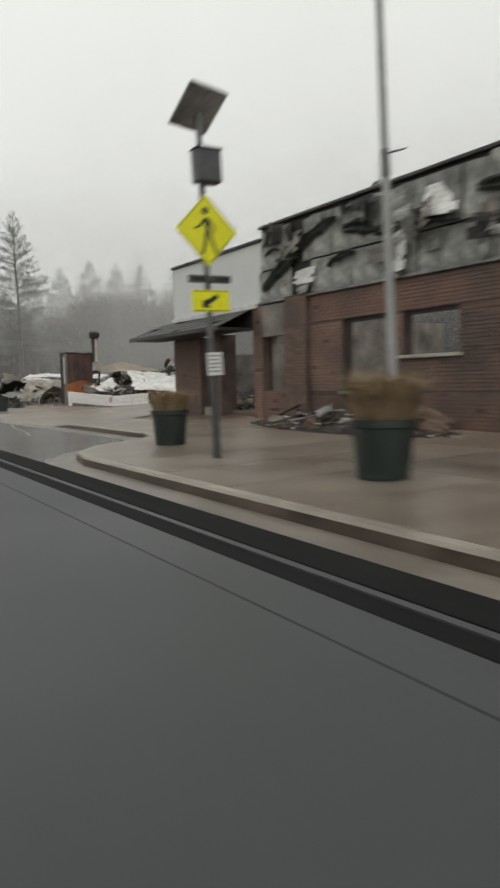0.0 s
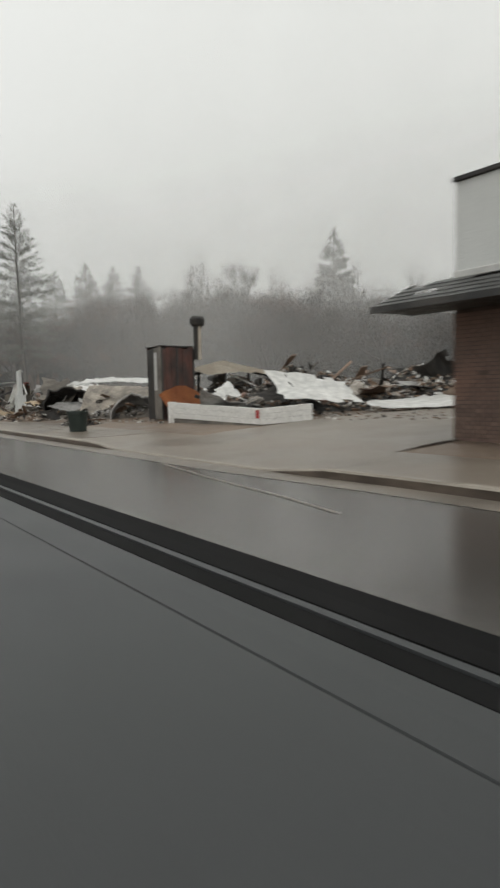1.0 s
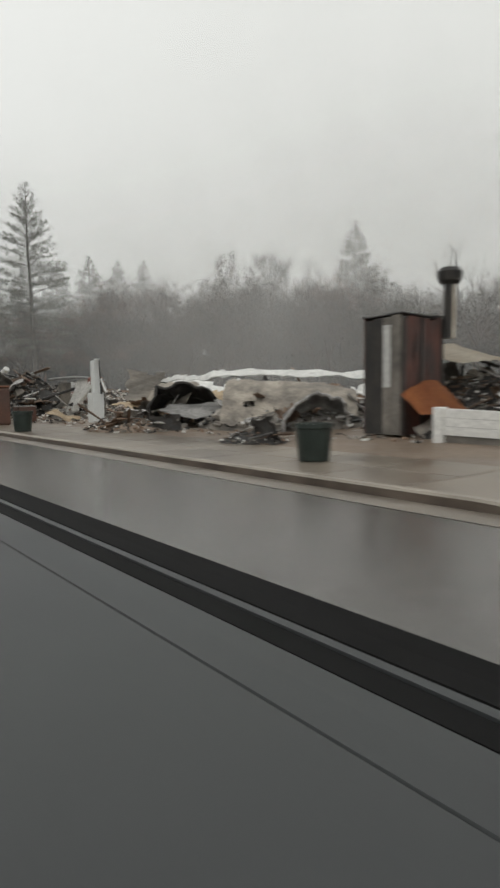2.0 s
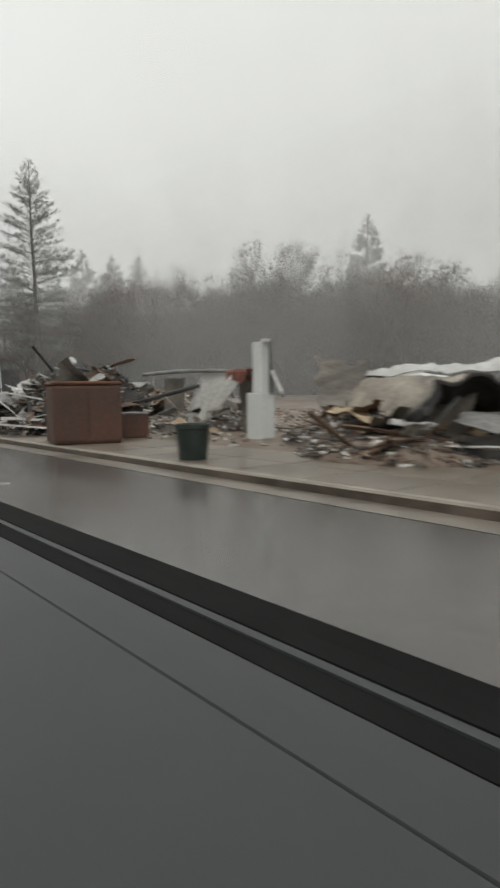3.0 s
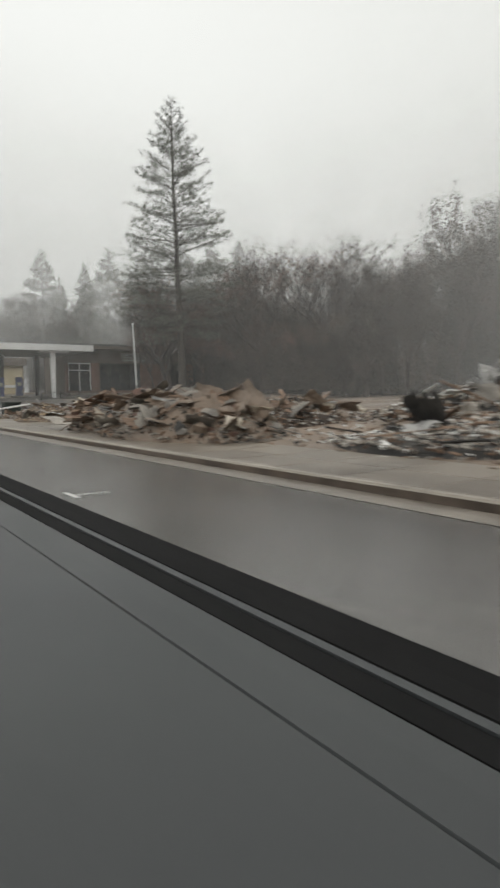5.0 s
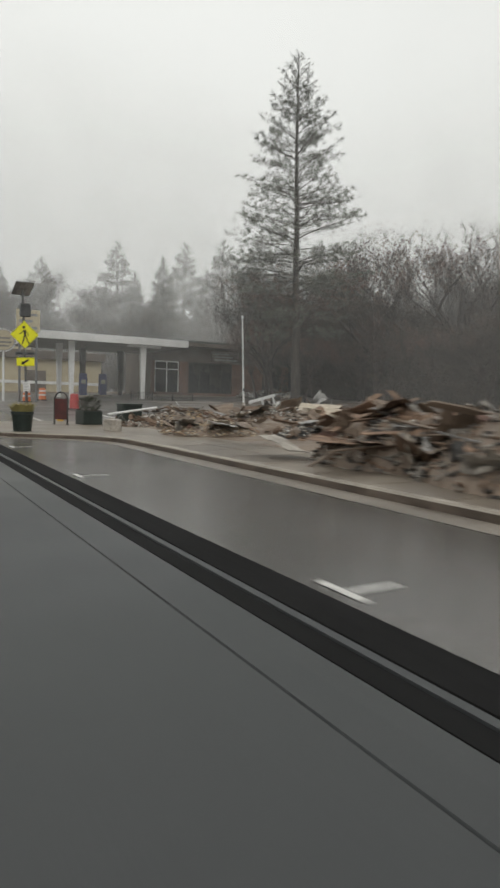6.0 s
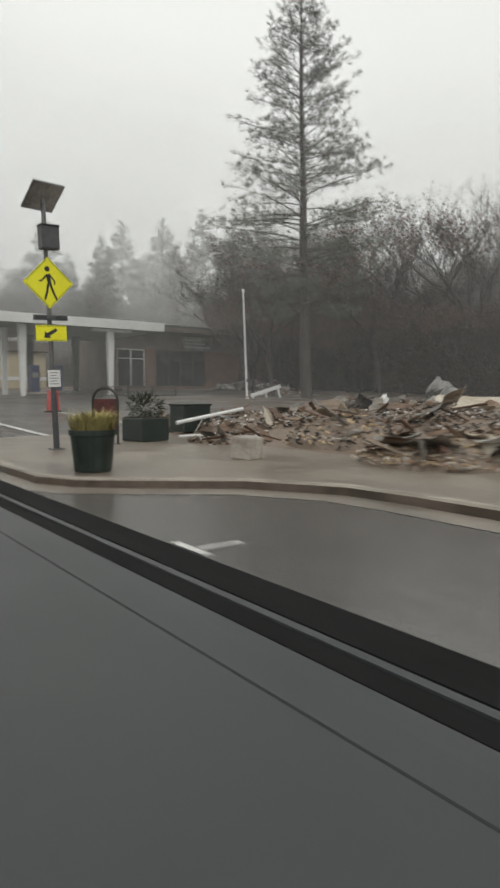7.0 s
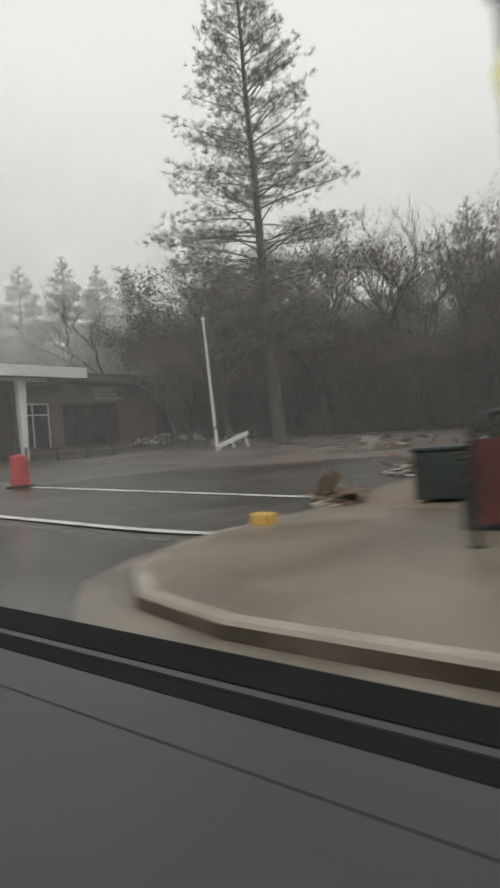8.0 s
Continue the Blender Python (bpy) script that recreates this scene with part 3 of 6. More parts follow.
    part("box_lid", box(-0.145, -0.135, 4.36, 0.245, 0.135, 4.38, 0.005), M["cabinet"], cab)
    part("bracket", box(-0.03, 0.05, 4.75, 0.03, 0.11, 4.9), M["steel"], s)
    # solar panel, tilted to the south
    m = Matrix.Translation((0.0, 0.05, 4.93)) @ Euler((radians(-39), 0, radians(13))).to_matrix().to_4x4()
    bm = box(-0.34, -0.32, -0.02, 0.34, 0.32, 0.02, 0.006)
    bm.transform(m)
    panel = part("solar_panel", bm, M["steel"], s, "framed solar panel")
    bm = box(-0.32, -0.3, -0.028, 0.32, 0.3, -0.0205)
    bm.transform(m)
    part("panel_back", bm, M["grey_metal"], panel)
    bm = box(-0.32, -0.3, 0.0205, 0.32, 0.3, 0.024)
    bm.transform(m)
    part("cells", bm, M["solar"], panel)
    if lean:
        s.matrix_world = pose(x, y, z, 0, lean, 0)
    return s


crossing_sign(4.78, 6.78, 0.1, -2.2)
crossing_sign(4.57, 90.55, 0.15, -2.2)

# ---- planters ----


def planter(x, y, z, r, h, plant, rich, spread, label, group="street planters"):
    p = thing("planter", label, "planter", x, y, z, rz=random.uniform(0, 90), group=group)
    part("pot", lathe([(r * 0.8, 0), (r * 0.82, 0.03), (r * 0.9, h * 0.5), (r * 0.97, h * 0.86), (r * 1.04, h * 0.88), (r * 1.04, h), (r * 0.92, h), (r * 0.9, h * 0.9)], 20), M["planter"], p, smooth=False)
    part("soil", lathe([(r * 0.9, h * 0.88), (r * 0.85, h * 0.91), (0.05, h * 0.94)], 16), M["soil"], p)
    if rich:
        verts, faces = [], []
        for _ in range(rich):
            a, d = random.uniform(0, 6.28), r * 0.85 * math.sqrt(random.random())
            bx, by = d * math.cos(a), d * math.sin(a)
            ln, lean_a = random.uniform(0.5, 1.0) * spread, random.uniform(0, 6.28)
            lean_d = ln * random.uniform(0.15, 0.65) + d * 0.4
            w = 0.009
            tx, ty = math.cos(lean_a) * 0.5 + math.cos(a) * 0.6, math.sin(lean_a) * 0.5 + math.sin(a) * 0.6
            mid = (bx + tx * lean_d * 0.4, by + ty * lean_d * 0.4, h * 0.9 + ln * 0.65)
            tip = (bx + tx * lean_d, by + ty * lean_d, h * 0.9 + ln * random.uniform(0.55, 1.0))
            i = len(verts)
            verts += [(bx - w * ty, by + w * tx, h * 0.9), (bx + w * ty, by - w * tx, h * 0.9), (mid[0] + w * ty, mid[1] - w * tx, mid[2]), (mid[0] - w * ty, mid[1] + w * tx, mid[2]), tip]
            faces += [(i, i + 1, i + 2, i + 3), (i + 3, i + 2, i + 4)]
        part("plant", from_lists("plant", verts, faces, plant), plant, p, "dry drooping grass")
    return p


planter(5.25, 9.25, 0.15, 0.33, 0.62, M["dry_grass"], 900, 0.55, "dark green planter with dry brown grass")
planter(5.12, 3.85, 0.15, 0.36, 0.66, M["dry_grass"], 1300, 0.75, "dark green planter with dry brown grass")
planter(7.08, 29.25, 0.16, 0.31, 0.6, None, 0, 0, "empty dark planter on wet pavement")
planter(6.36, 41.75, 0.15, 0.31, 0.62, None, 0, 0, "empty dark planter on wet pavement")
planter(3.7, 86.75, 0.15, 0.33, 0.6, M["yellow_grass"], 800, 0.42, "dark planter with yellowing grass")

# ---- burnt corner shop: roofless shell ----
shop = thing("burnt_shop", "burnt-out roofless brick shop with white parapet", "building", 0, 0, 0)
FX, BX = 10.0, 10.32
G = 0.2


def wall(y0, y1, z0, z1, name="brick_wall", material=None, x0=FX, x1=BX, parent=shop, label="", bevel=0.0):
    return part(name, box(x0, y0, z0, x1, y1, z1, bevel), material or M["mortar"], parent, label)


def bricks(y0, y1, z0, z1, parent, x=FX, keep=1.0):
    """Courses of single bricks standing proud of the mortar, some spalled away."""
    course, length = 0.075, 0.215
    for r in range(int((z1 - z0) / course)):
        y = y0 + (0.0 if r % 2 else -length / 2)
        while y < y1 - 0.02:
            a, b = max(y, y0), min(y + length, y1)
            y += length
            if b - a < 0.06 or random.random() > keep:
                continue
            key = round(b - a, 2)
            if key not in BRICK:
                BRICK[key] = mesh_of("brick", box(-0.02, 0.004, 0.004, 0.03, key - 0.006, course - 0.006), M["brick"])
            ob = part("brick", BRICK[key], None, parent)
            ob.location = (x + random.uniform(-0.004, 0.004), a, z0 + r * course)


BRICK = {}


def brick_field(y0, y1, z0, z1, x=FX):
    """Courses of bricks in low relief, joined."""
    verts, faces = [], []
    for r in range(int((z1 - z0) / 0.075)):
        y = y0 - (0.0 if r % 2 else 0.1075)
        while y < y1 - 0.03:
            a, b = max(y, y0) + 0.005, min(y + 0.205, y1)
            y += 0.215
            if b - a < 0.04 or random.random() < 0.03:
                continue
            xx, za, zb, i = x - 0.012 - random.uniform(0, 0.008), z0 + r * 0.075 + 0.005, z0 + r * 0.075 + 0.069, len(verts)
            verts += [(xx, a, za), (xx, b, za), (xx, b, zb), (xx, a, zb), (x + 0.01, a, za), (x + 0.01, b, za), (x + 0.01, b, zb), (x + 0.01, a, zb)]
            faces += [(i, i + 3, i + 2, i + 1), (i, i + 4, i + 7, i + 3), (i + 1, i + 2, i + 6, i + 5), (i + 3, i + 7, i + 6, i + 2), (i, i + 1, i + 5, i + 4)]
    ob = part("brickwork", from_lists("brickwork", verts, faces, M["brick"]), None, shop)
    ob["kind"] = "stuff"


# brick half: wall with two window openings, a pier and a doorway
base = wall(-6, 11.0, G, 0.97, label="sooty brick wall below windows")
wall(9.86, 11.0, 0.97, 2.62)
wall(8.05, 8.35, 0.97, 2.62)
wall(-6, 6.65, 0.97, 2.62)
wall(6.65, 8.05, 0.97, 1.66)
wall(-6, 13.0, 2.62, 3.3)
pier = wall(11.0, 11.85, G, 3.34, "pier", None, FX - 0.12, BX, label="brick pier")
wall(13.0, 13.4, G, 3.3)
for y0, y1, zs in ((8.35, 9.86, 1.0), (6.65, 8.05, 1.73)):
    part("window_sill", box(FX - 0.09, y0 - 0.08, zs - 0.07, FX + 0.2, y1 + 0.08, zs, 0.012), M["concrete"], shop)
    frame_o = part("window_frame", box(FX + 0.1, y0, 2.54, FX + 0.16, y1, 2.62), M["dark_metal"], shop, "blackened window frame")
    part("jamb", box(FX + 0.1, y0, zs, FX + 0.16, y0 + 0.06, 2.54), M["dark_metal"], frame_o)
    part("jamb", box(FX + 0.1, y1 - 0.06, zs, FX + 0.16, y1, 2.54), M["dark_metal"], frame_o)
part("lintel_panel", box(FX - 0.04, 11.9, 2.42, FX + 0.16, 12.95, 3.24, 0.01), M["soot"], shop, "sooty plaster panel over a doorway")
part("door_breast", box(FX + 0.03, 11.852, G, BX, 12.998, 1.0), M["mortar"], shop)
brick_field(11.86, 12.99, 0.25, 1.0, FX + 0.03)
# parapet of the brick half: backing and peeled cladding, panel by panel
wall(-6, 13.0, 3.3, 5.2, "parapet_backing", M["char"], FX + 0.03, BX)
y = -5.9
while y < 12.9:
    w = random.uniform(0.32, 0.75)
    y1 = min(y + w, 12.98)
    for z0, z1 in ((3.34, 4.08), (4.12, 5.1)):
        if random.random() < 0.86:
            bm = box(-0.02, 0.0, 0.0, 0.02, y1 - y - 0.02, z1 - z0, 0.006)
            for vert in bm.verts:
                vert.co.x += 0.03 * noise.noise((vert.co.y * 2 + y, vert.co.z * 2, 1.7))
            ob = part("cladding_panel", bm, M["stripped"], shop, "peeled sooty cladding")
            ob.matrix_local = Matrix.Translation((FX - 0.03, y, z0)) @ Euler((radians(random.uniform(-2, 2)), radians(random.uniform(-4, 2)), radians(random.uniform(-3, 3)))).to_matrix().to_4x4()
    y = y1
part("coping", box(FX - 0.08, -6, 5.2, BX + 0.06, 13.02, 5.28, 0.02), M["dark_metal"], shop, "dark bent coping")
part("ledge", box(FX - 0.1, -6, 3.27, FX + 0.02, 13.0, 3.34, 0.012), M["grey_metal"], shop)
# charred awning hanging in ragged strips across the cladding
for k, (y0, z0, y1, z1, w) in enumerate(((12.75, 3.62, 11.35, 4.3, 0.42), (11.9, 4.0, 10.6, 4.75, 0.34), (11.0, 4.5, 9.9, 4.86, 0.3), (9.7, 4.55, 8.6, 4.3, 0.36), (8.7, 4.3, 6.6, 4.2, 0.4), (12.6, 4.45, 12.0, 4.5, 0.1), (10.2, 3.85, 9.3, 4.0, 0.2), (6.2, 4.6, 4.4, 4.2, 0.4), (3.6, 4.3, 1.4, 4.5, 0.4))):
    bm = bmesh.new()
    prev = None
    n = 12
    for i in range(n + 1):
        t = i / n
        yy, zz = y0 + (y1 - y0) * t, z0 + (z1 - z0) * t + 0.1 * math.sin(math.pi * t)
        half = w * 0.55 * (0.35 + 0.65 * math.sin(math.pi * min(0.97, t + 0.03))) * (0.7 + 0.7 * abs(noise.noise((t * 9, k * 3.1, 0.3))))
        row = [bm.verts.new((FX - 0.1 - 0.1 * abs(noise.noise((t * 6, j * 0.9, k))) - 0.05 * (j % 2), yy + 0.08 * noise.noise((t * 8, j, k + 5.0)), zz + half * (j / 4 - 0.5) * 2)) for j in range(5)]
        if prev:
            for j in range(4):
                bm.faces.new((prev[j], prev[j + 1], row[j + 1], row[j]))
        prev = row
    bmesh.ops.solidify(bm, geom=bm.faces[:], thickness=0.02)
    part("awning_strip", bm, M["awning"], shop, "charred awning remnant")
# bent hoop of trim standing over the parapet
bm = bmesh.new()
prev = None
for k in range(13):
    a = math.pi * (1.05 - 1.15 * k / 12)
    p = Vector((FX + 0.1, 8.88 - 0.2 * math.cos(a), 5.14 + 0.26 * math.sin(a)))
    if prev is not None:
        tube(prev, p, 0.035, 0.035, 6, bm)
    prev = p
part("bent_trim", bm, M["grey_metal"], shop, "bent strip of grey trim")
# white half: parapet, cap, trim, shingled canopy
wall(13.0, 17.98, 3.32, 4.9, "white_parapet", M["white_wall"], FX, BX, label="weathered white parapet")
for y0, y1 in ((13.0, 14.05), (14.13, 15.5), (15.6, 16.62), (16.68, 18.02)):
    part("parapet_cap", box(FX - 0.06, y0, 4.9 + random.uniform(-0.005, 0.01), BX + 0.05, y1, 4.99, 0.012), M["dark_metal"], shop, "dark cap piece")
part("trim_board", box(FX - 0.06, 13.2, 3.2, FX + 0.1, 18.0, 3.33, 0.015), M["white_metal"], shop, "white trim board")
wall(13.4, 17.98, 2.72, 3.24, "lintel", M["char"])
canopy = part("canopy", box(FX - 1.12, 13.4, 2.64, FX, 18.95, 2.7), M["char"], shop, "dark canopy over the pavement")
part("canopy_edge", box(FX - 1.17, 13.38, 2.62, FX - 1.121, 18.97, 2.74, 0.006), M["dark_metal"], canopy)
for r in range(5):
    t0, t1 = r / 5, (r + 1) / 5
    y = 13.4 - 0.15 * (r % 2)
    while y < 18.9:
        w = random.uniform(0.28, 0.42)
        a, b = max(13.4, y), min(y + w - 0.012, 18.95)
        y += w
        if random.random() < 0.06 or b - a < 0.05:
            continue
        bm = bmesh.new()
        x0, x1 = FX - 1.12 + 1.1 * t0 - 0.03, FX - 1.12 + 1.1 * t1
        z0, z1 = 2.72 + 0.5 * t0 + 0.012, 2.72 + 0.5 * t1
        bv = [bm.verts.new(c) for c in ((x0, a, z0), (x0, b, z0), (x1, b, z1), (x1, a, z1), (x0, a, z0 - 0.018), (x0, b, z0 - 0.018), (x1, b, z1 - 0.018), (x1, a, z1 - 0.018))]
        for q in ((0, 1, 2, 3), (4, 7, 6, 5), (0, 4, 5, 1), (2, 6, 7, 3), (1, 5, 6, 2), (0, 3, 7, 4)):
            bm.faces.new([bv[i] for i in q])
        part("shingle", bm, M["shingle"], canopy)
bm = bmesh.new()
bv = [bm.verts.new(c) for c in ((FX - 1.12, 18.95, 2.7), (FX, 18.95, 2.7), (FX, 18.95, 3.2))]
bm.faces.new(bv)
bmesh.ops.solidify(bm, geom=bm.faces[:], thickness=0.04)
part("canopy_end", bm, M["shingle"], canopy)
p1 = wall(16.3, 18.0, G, 2.64, "corner_pillar", label="sooty brick corner pillar", x1=BX + 0.3)
p2 = wall(15.1, 15.58, G, 2.64, "pillar", label="sooty brick pillar", x1=BX + 0.2)
wall(15.58, 16.3, G, 0.5, "threshold", M["concrete"], FX + 0.1, BX)
bricks(11.0, 11.85, 0.25, 2.6, pier, FX - 0.12)
bricks(15.1, 15.58, 0.25, 2.6, p2)
bricks(16.3, 18.0, 0.25, 1.0, p1)
brick_field(16.3, 18.0, 1.0, 2.6)
for y0, y1, z0, z1 in ((-6, 11, 0.22, 0.93), (6.65, 8.05, 1.0, 1.62), (9.86, 11, 1.0, 2.62), (8.05, 8.35, 1.0, 2.62), (-6, 6.65, 1.0, 2.62), (-6, 11, 2.64, 3.26), (11.85, 13, 2.64, 3.26), (13.0, 13.4, 0.25, 3.26), (11.0, 11.85, 2.62, 3.3)):
    brick_field(y0, y1, z0, z1, FX - (0.12 if (y0, z0) == (11.0, 2.62) else 0))
# side and inner walls, lower and broken towards the back
part("side_wall", box(BX, 17.7, G, 13.58, 17.98, 2.2), M["soot"], shop, "soot-stained side wall")
part("inner_wall", box(13.6, 13.0, 0.3, 13.8, 16.9, 3.0), M["soot"], shop, "sooty inner wall")
part("inner_wall", box(13.6, 16.9, 0.3, 13.8, 17.7, 1.55), M["soot"], shop)
part("inner_wall", box(13.6, 16.9, 2.8, 13.8, 17.7, 3.0), M["soot"], shop)
for ya, yb, za, zb in ((16.9, 17.7, 1.55, 1.61), (16.9, 17.7, 2.74, 2.8), (16.9, 16.96, 1.61, 2.74), (17.64, 17.7, 1.61, 2.74)):
    part("window_frame", box(13.585, ya, za, 13.7, yb, zb), M["dark_metal"], shop)
part("party_wall", box(BX, 12.75, G, 17.0, 13.0, 3.0), M["soot"], shop, "soot-stained party wall")
part("back_wall", box(18.0, -6, 0.4, 18.3, 12.75, 1.5), M["soot"], shop, "low broken back wall")
part("floor_slab", box(BX, -6, 0.15, 18.0, 17.7, 0.42), M["mud"], shop)

# ---- debris ----


def chunk_mesh(material, seed, flat=0.6):
    bm = bmesh.new()
    bmesh.ops.create_icosphere(bm, subdivisions=1, radius=0.5)
    for vert in bm.verts:
        n = noise.noise_vector(vert.co * 2.1 + Vector((seed * 7.3, 0, 0)))
        vert.co += n * 0.28
        vert.co.z *= flat
    return mesh_of("chunk", bm, material)


def plank_mesh(material, seed):
    rs = random.Random(seed)
    bm = bmesh.new()
    n = 6
    rows_b = []
    for k in range(n + 1):
        y = -0.5 + k / n
        j = rs.uniform(-0.02, 0.02) if 0 < k < n else 0
        s = 0.03 * math.sin(seed + 2.3 * y)
        ragged = rs.uniform(-0.03, 0.03) if k in (0, n) else 0
        rows_b.append([bm.verts.new((sx * (0.06 + j), y + ragged * sx, s + sz * 0.013)) for sx, sz in ((-1, -1), (1, -1), (1, 1), (-1, 1))])
    for a, b in zip(rows_b, rows_b[1:]):
        for k in range(4):
            bm.faces.new((a[k], a[(k + 1) % 4], b[(k + 1) % 4], b[k]))
    bm.faces.new(rows_b[0][::-1])
    bm.faces.new(rows_b[-1])
    return mesh_of("plank", bm, material)


def sheet_mesh(material, seed, nx=7, ny=7, bend=0.22, thick=0.012):
    """A crumpled, torn sheet with thickness."""
    rs = random.Random(seed)
    bm = bmesh.new()
    g = {}
    for i in range(nx + 1):
        for j in range(ny + 1):
            u, w = i / nx - 0.5, j / ny - 0.5
            edge = 1 + (0.08 * rs.uniform(-1, 1) if i in (0, nx) or j in (0, ny) else 0)
            z = bend * (noise.noise((u * 2.2 + seed * 3.1, w * 2.2, 0.5)) + 0.8 * math.sin(2.6 * u + seed)) + 0.05 * noise.noise((u * 7, w * 7, seed))
            g[i, j] = bm.verts.new((u * edge, w * edge, z))
    skip = {(rs.randrange(nx), rs.choice((0, ny - 1))) for _ in range(3)}
    for i in range(nx):
        for j in range(ny):
            if (i, j) not in skip:
                bm.faces.new((g[i, j], g[i + 1, j], g[i + 1, j + 1], g[i, j + 1]))
    bmesh.ops.delete(bm, geom=[vert for vert in bm.verts if not vert.link_faces], context="VERTS")
    bmesh.ops.solidify(bm, geom=bm.faces[:], thickness=thick)
    return mesh_of("sheet", bm, material)


POOL_BROWN = {
    "chunk": [("chunk", chunk_mesh(M[k], i + 20, fl)) for i, (k, fl) in enumerate((("concrete", 0.6), ("mud", 0.8), ("mud", 0.7), ("char", 0.8), ("soot", 0.7), ("brown_wood", 0.6), ("store_brick", 0.7)))],
    "plank": [("plank", plank_mesh(M[k], i + 20)) for i, k in enumerate(("brown_wood", "brown_wood", "grey_metal", "mud", "brown_wood"))],
    "sheet": [("sheet", sheet_mesh(M[k], i + 20, bend=0.12)) for i, k in enumerate(("brown_wood", "soot", "mud", "plaster", "brown_wood", "mud", "soot"))],
}
POOL = {
    "chunk": [("chunk", chunk_mesh(M[k], i, fl)) for i, (k, fl) in enumerate((("concrete", 0.6), ("concrete", 0.8), ("soot", 0.7), ("char", 0.8), ("mud", 0.6), ("brick", 0.7)))],
    "plank": [("plank", plank_mesh(M[k], i)) for i, k in enumerate(("tan_wood", "brown_wood", "brown_wood", "char", "char", "grey_metal", "white_metal"))],
    "sheet": [("sheet", sheet_mesh(M[k], i)) for i, k in enumerate(("grey_metal", "dark_metal", "grey_metal", "soot", "soot", "white_metal", "char", "brown_wood"))],
}
POOL_DARK = {**POOL, "plank": POOL["plank"][1:2] + POOL["plank"][1:]}


def shards(n, rx, ry, height, size, seed):
    """Small broken bits lying over a mound, as joined boxes."""
    rs = random.Random(seed)
    verts, faces = [], []
    for _ in range(n):
        a, d = rs.uniform(0, 6.28), math.sqrt(rs.random())
        x, y = rx * d * math.cos(a), ry * d * math.sin(a)
        z = height(x, y) + 0.01
        e = Euler((rs.uniform(-0.5, 0.5), rs.uniform(-0.5, 0.5), rs.uniform(0, 6.28))).to_matrix()
        s = (size * rs.uniform(0.2, 0.6), size * rs.uniform(0.5, 1.8), size * rs.uniform(0.08, 0.4))
        i = len(verts)
        for cx, cy, cz in ((-1, -1, -1), (1, -1, -1), (1, 1, -1), (-1, 1, -1), (-1, -1, 1), (1, -1, 1), (1, 1, 1), (-1, 1, 1)):
            q = e @ Vector((cx * s[0] * rs.uniform(0.7, 1), cy * s[1] * rs.uniform(0.8, 1), cz * s[2]))
            verts.append((x + q.x, y + q.y, z + q.z))
        faces += [(i, i + 3, i + 2, i + 1), (i + 4, i + 5, i + 6, i + 7), (i, i + 1, i + 5, i + 4), (i + 1, i + 2, i + 6, i + 5), (i + 2, i + 3, i + 7, i + 6), (i + 3, i, i + 4, i + 7)]
    return verts, faces


def pile(x, y, rx, ry, h, n, label, mix=("chunk", "plank", "sheet"), seed=1, big=1.0, base="char", bits=("concrete", "brown_wood", "char", "white_metal"), turn=0.0, pool=None):
    rs = random.Random(seed * 97 + 5)
    z = lot(x, y)
    p = thing("debris_pile", label, "debris", x, y, z, rz=turn, group="piles of fire debris")

    def height(u, w):
        r2 = min(1.0, (u / rx) ** 2 + (w / ry) ** 2)
        return h * (1 - r2) ** 0.8 * (0.62 + 0.5 * noise.noise((u * 0.9 + seed * 5, w * 0.9, 2.0))) + 0.12 * (1 - r2) * noise.noise((u * 3, w * 3, seed)) - 0.05

    def settled(u, w):
        return height(u, w) - 0.5 * step(0.9, 1.15, math.sqrt((u / rx) ** 2 + (w / ry) ** 2))

    us, ws = [rx * (k / 14 - 1) for k in range(29)], [ry * (k / 14 - 1) for k in range(29)]
    v2, f2 = grid_sheet(us, ws, settled)
    part("ash_mound", from_lists("ash_mound", v2, f2, M[base]), None, p)
    for k, name in enumerate(bits):
        v2, f2 = shards(int((40 if name == "white_metal" else 110) * rx * ry ** 0.5), rx, ry, height, 0.10 * big, seed * 10 + k)
        ob = part("rubble", from_lists("rubble", v2, f2, M[name]), None, p)
        ob["kind"] = "stuff"
    for _ in range(n):
        kind = rs.choice(mix)
        name, me = rs.choice((pool or POOL_DARK)[kind])
        a, d = rs.uniform(0, 6.28), math.sqrt(rs.random()) * 0.92
        u, w = rx * d * math.cos(a), ry * d * math.sin(a)
        ob = part(name, me, None, p)
        if kind == "plank":
            s = (big * rs.uniform(0.7, 2.0), big * rs.uniform(1.0, 3.0), big * rs.uniform(0.8, 1.8))
            e, up = Euler((rs.gauss(0, 0.35), rs.gauss(0, 0.4), rs.uniform(0, 6.28))), 0.1
        elif kind == "sheet":
            q = big * rs.uniform(0.5, 1.3)
            s, e, up = (q, q * rs.uniform(0.7, 1.8), q), Euler((rs.gauss(0, 0.5), rs.gauss(0, 0.5), rs.uniform(0, 6.28))), 0.12
        else:
            q = big * rs.uniform(0.25, 0.75)
            s, e, up = (q, q * rs.uniform(0.7, 1.4), q), Euler((rs.gauss(0, 0.4), rs.gauss(0, 0.4), rs.uniform(0, 6.28))), q * 0.08
        ob.matrix_local = Matrix.LocRotScale((u, w, height(u, w) + up), e, s)
    return p


def one_piece(name, label, category, me, x, y, z, rot, size):
    ob = new(name, me)
    ob.matrix_world = Matrix.LocRotScale((x, y, z), Euler([radians(a) for a in rot]), size)
    return tagged(ob, label, category)


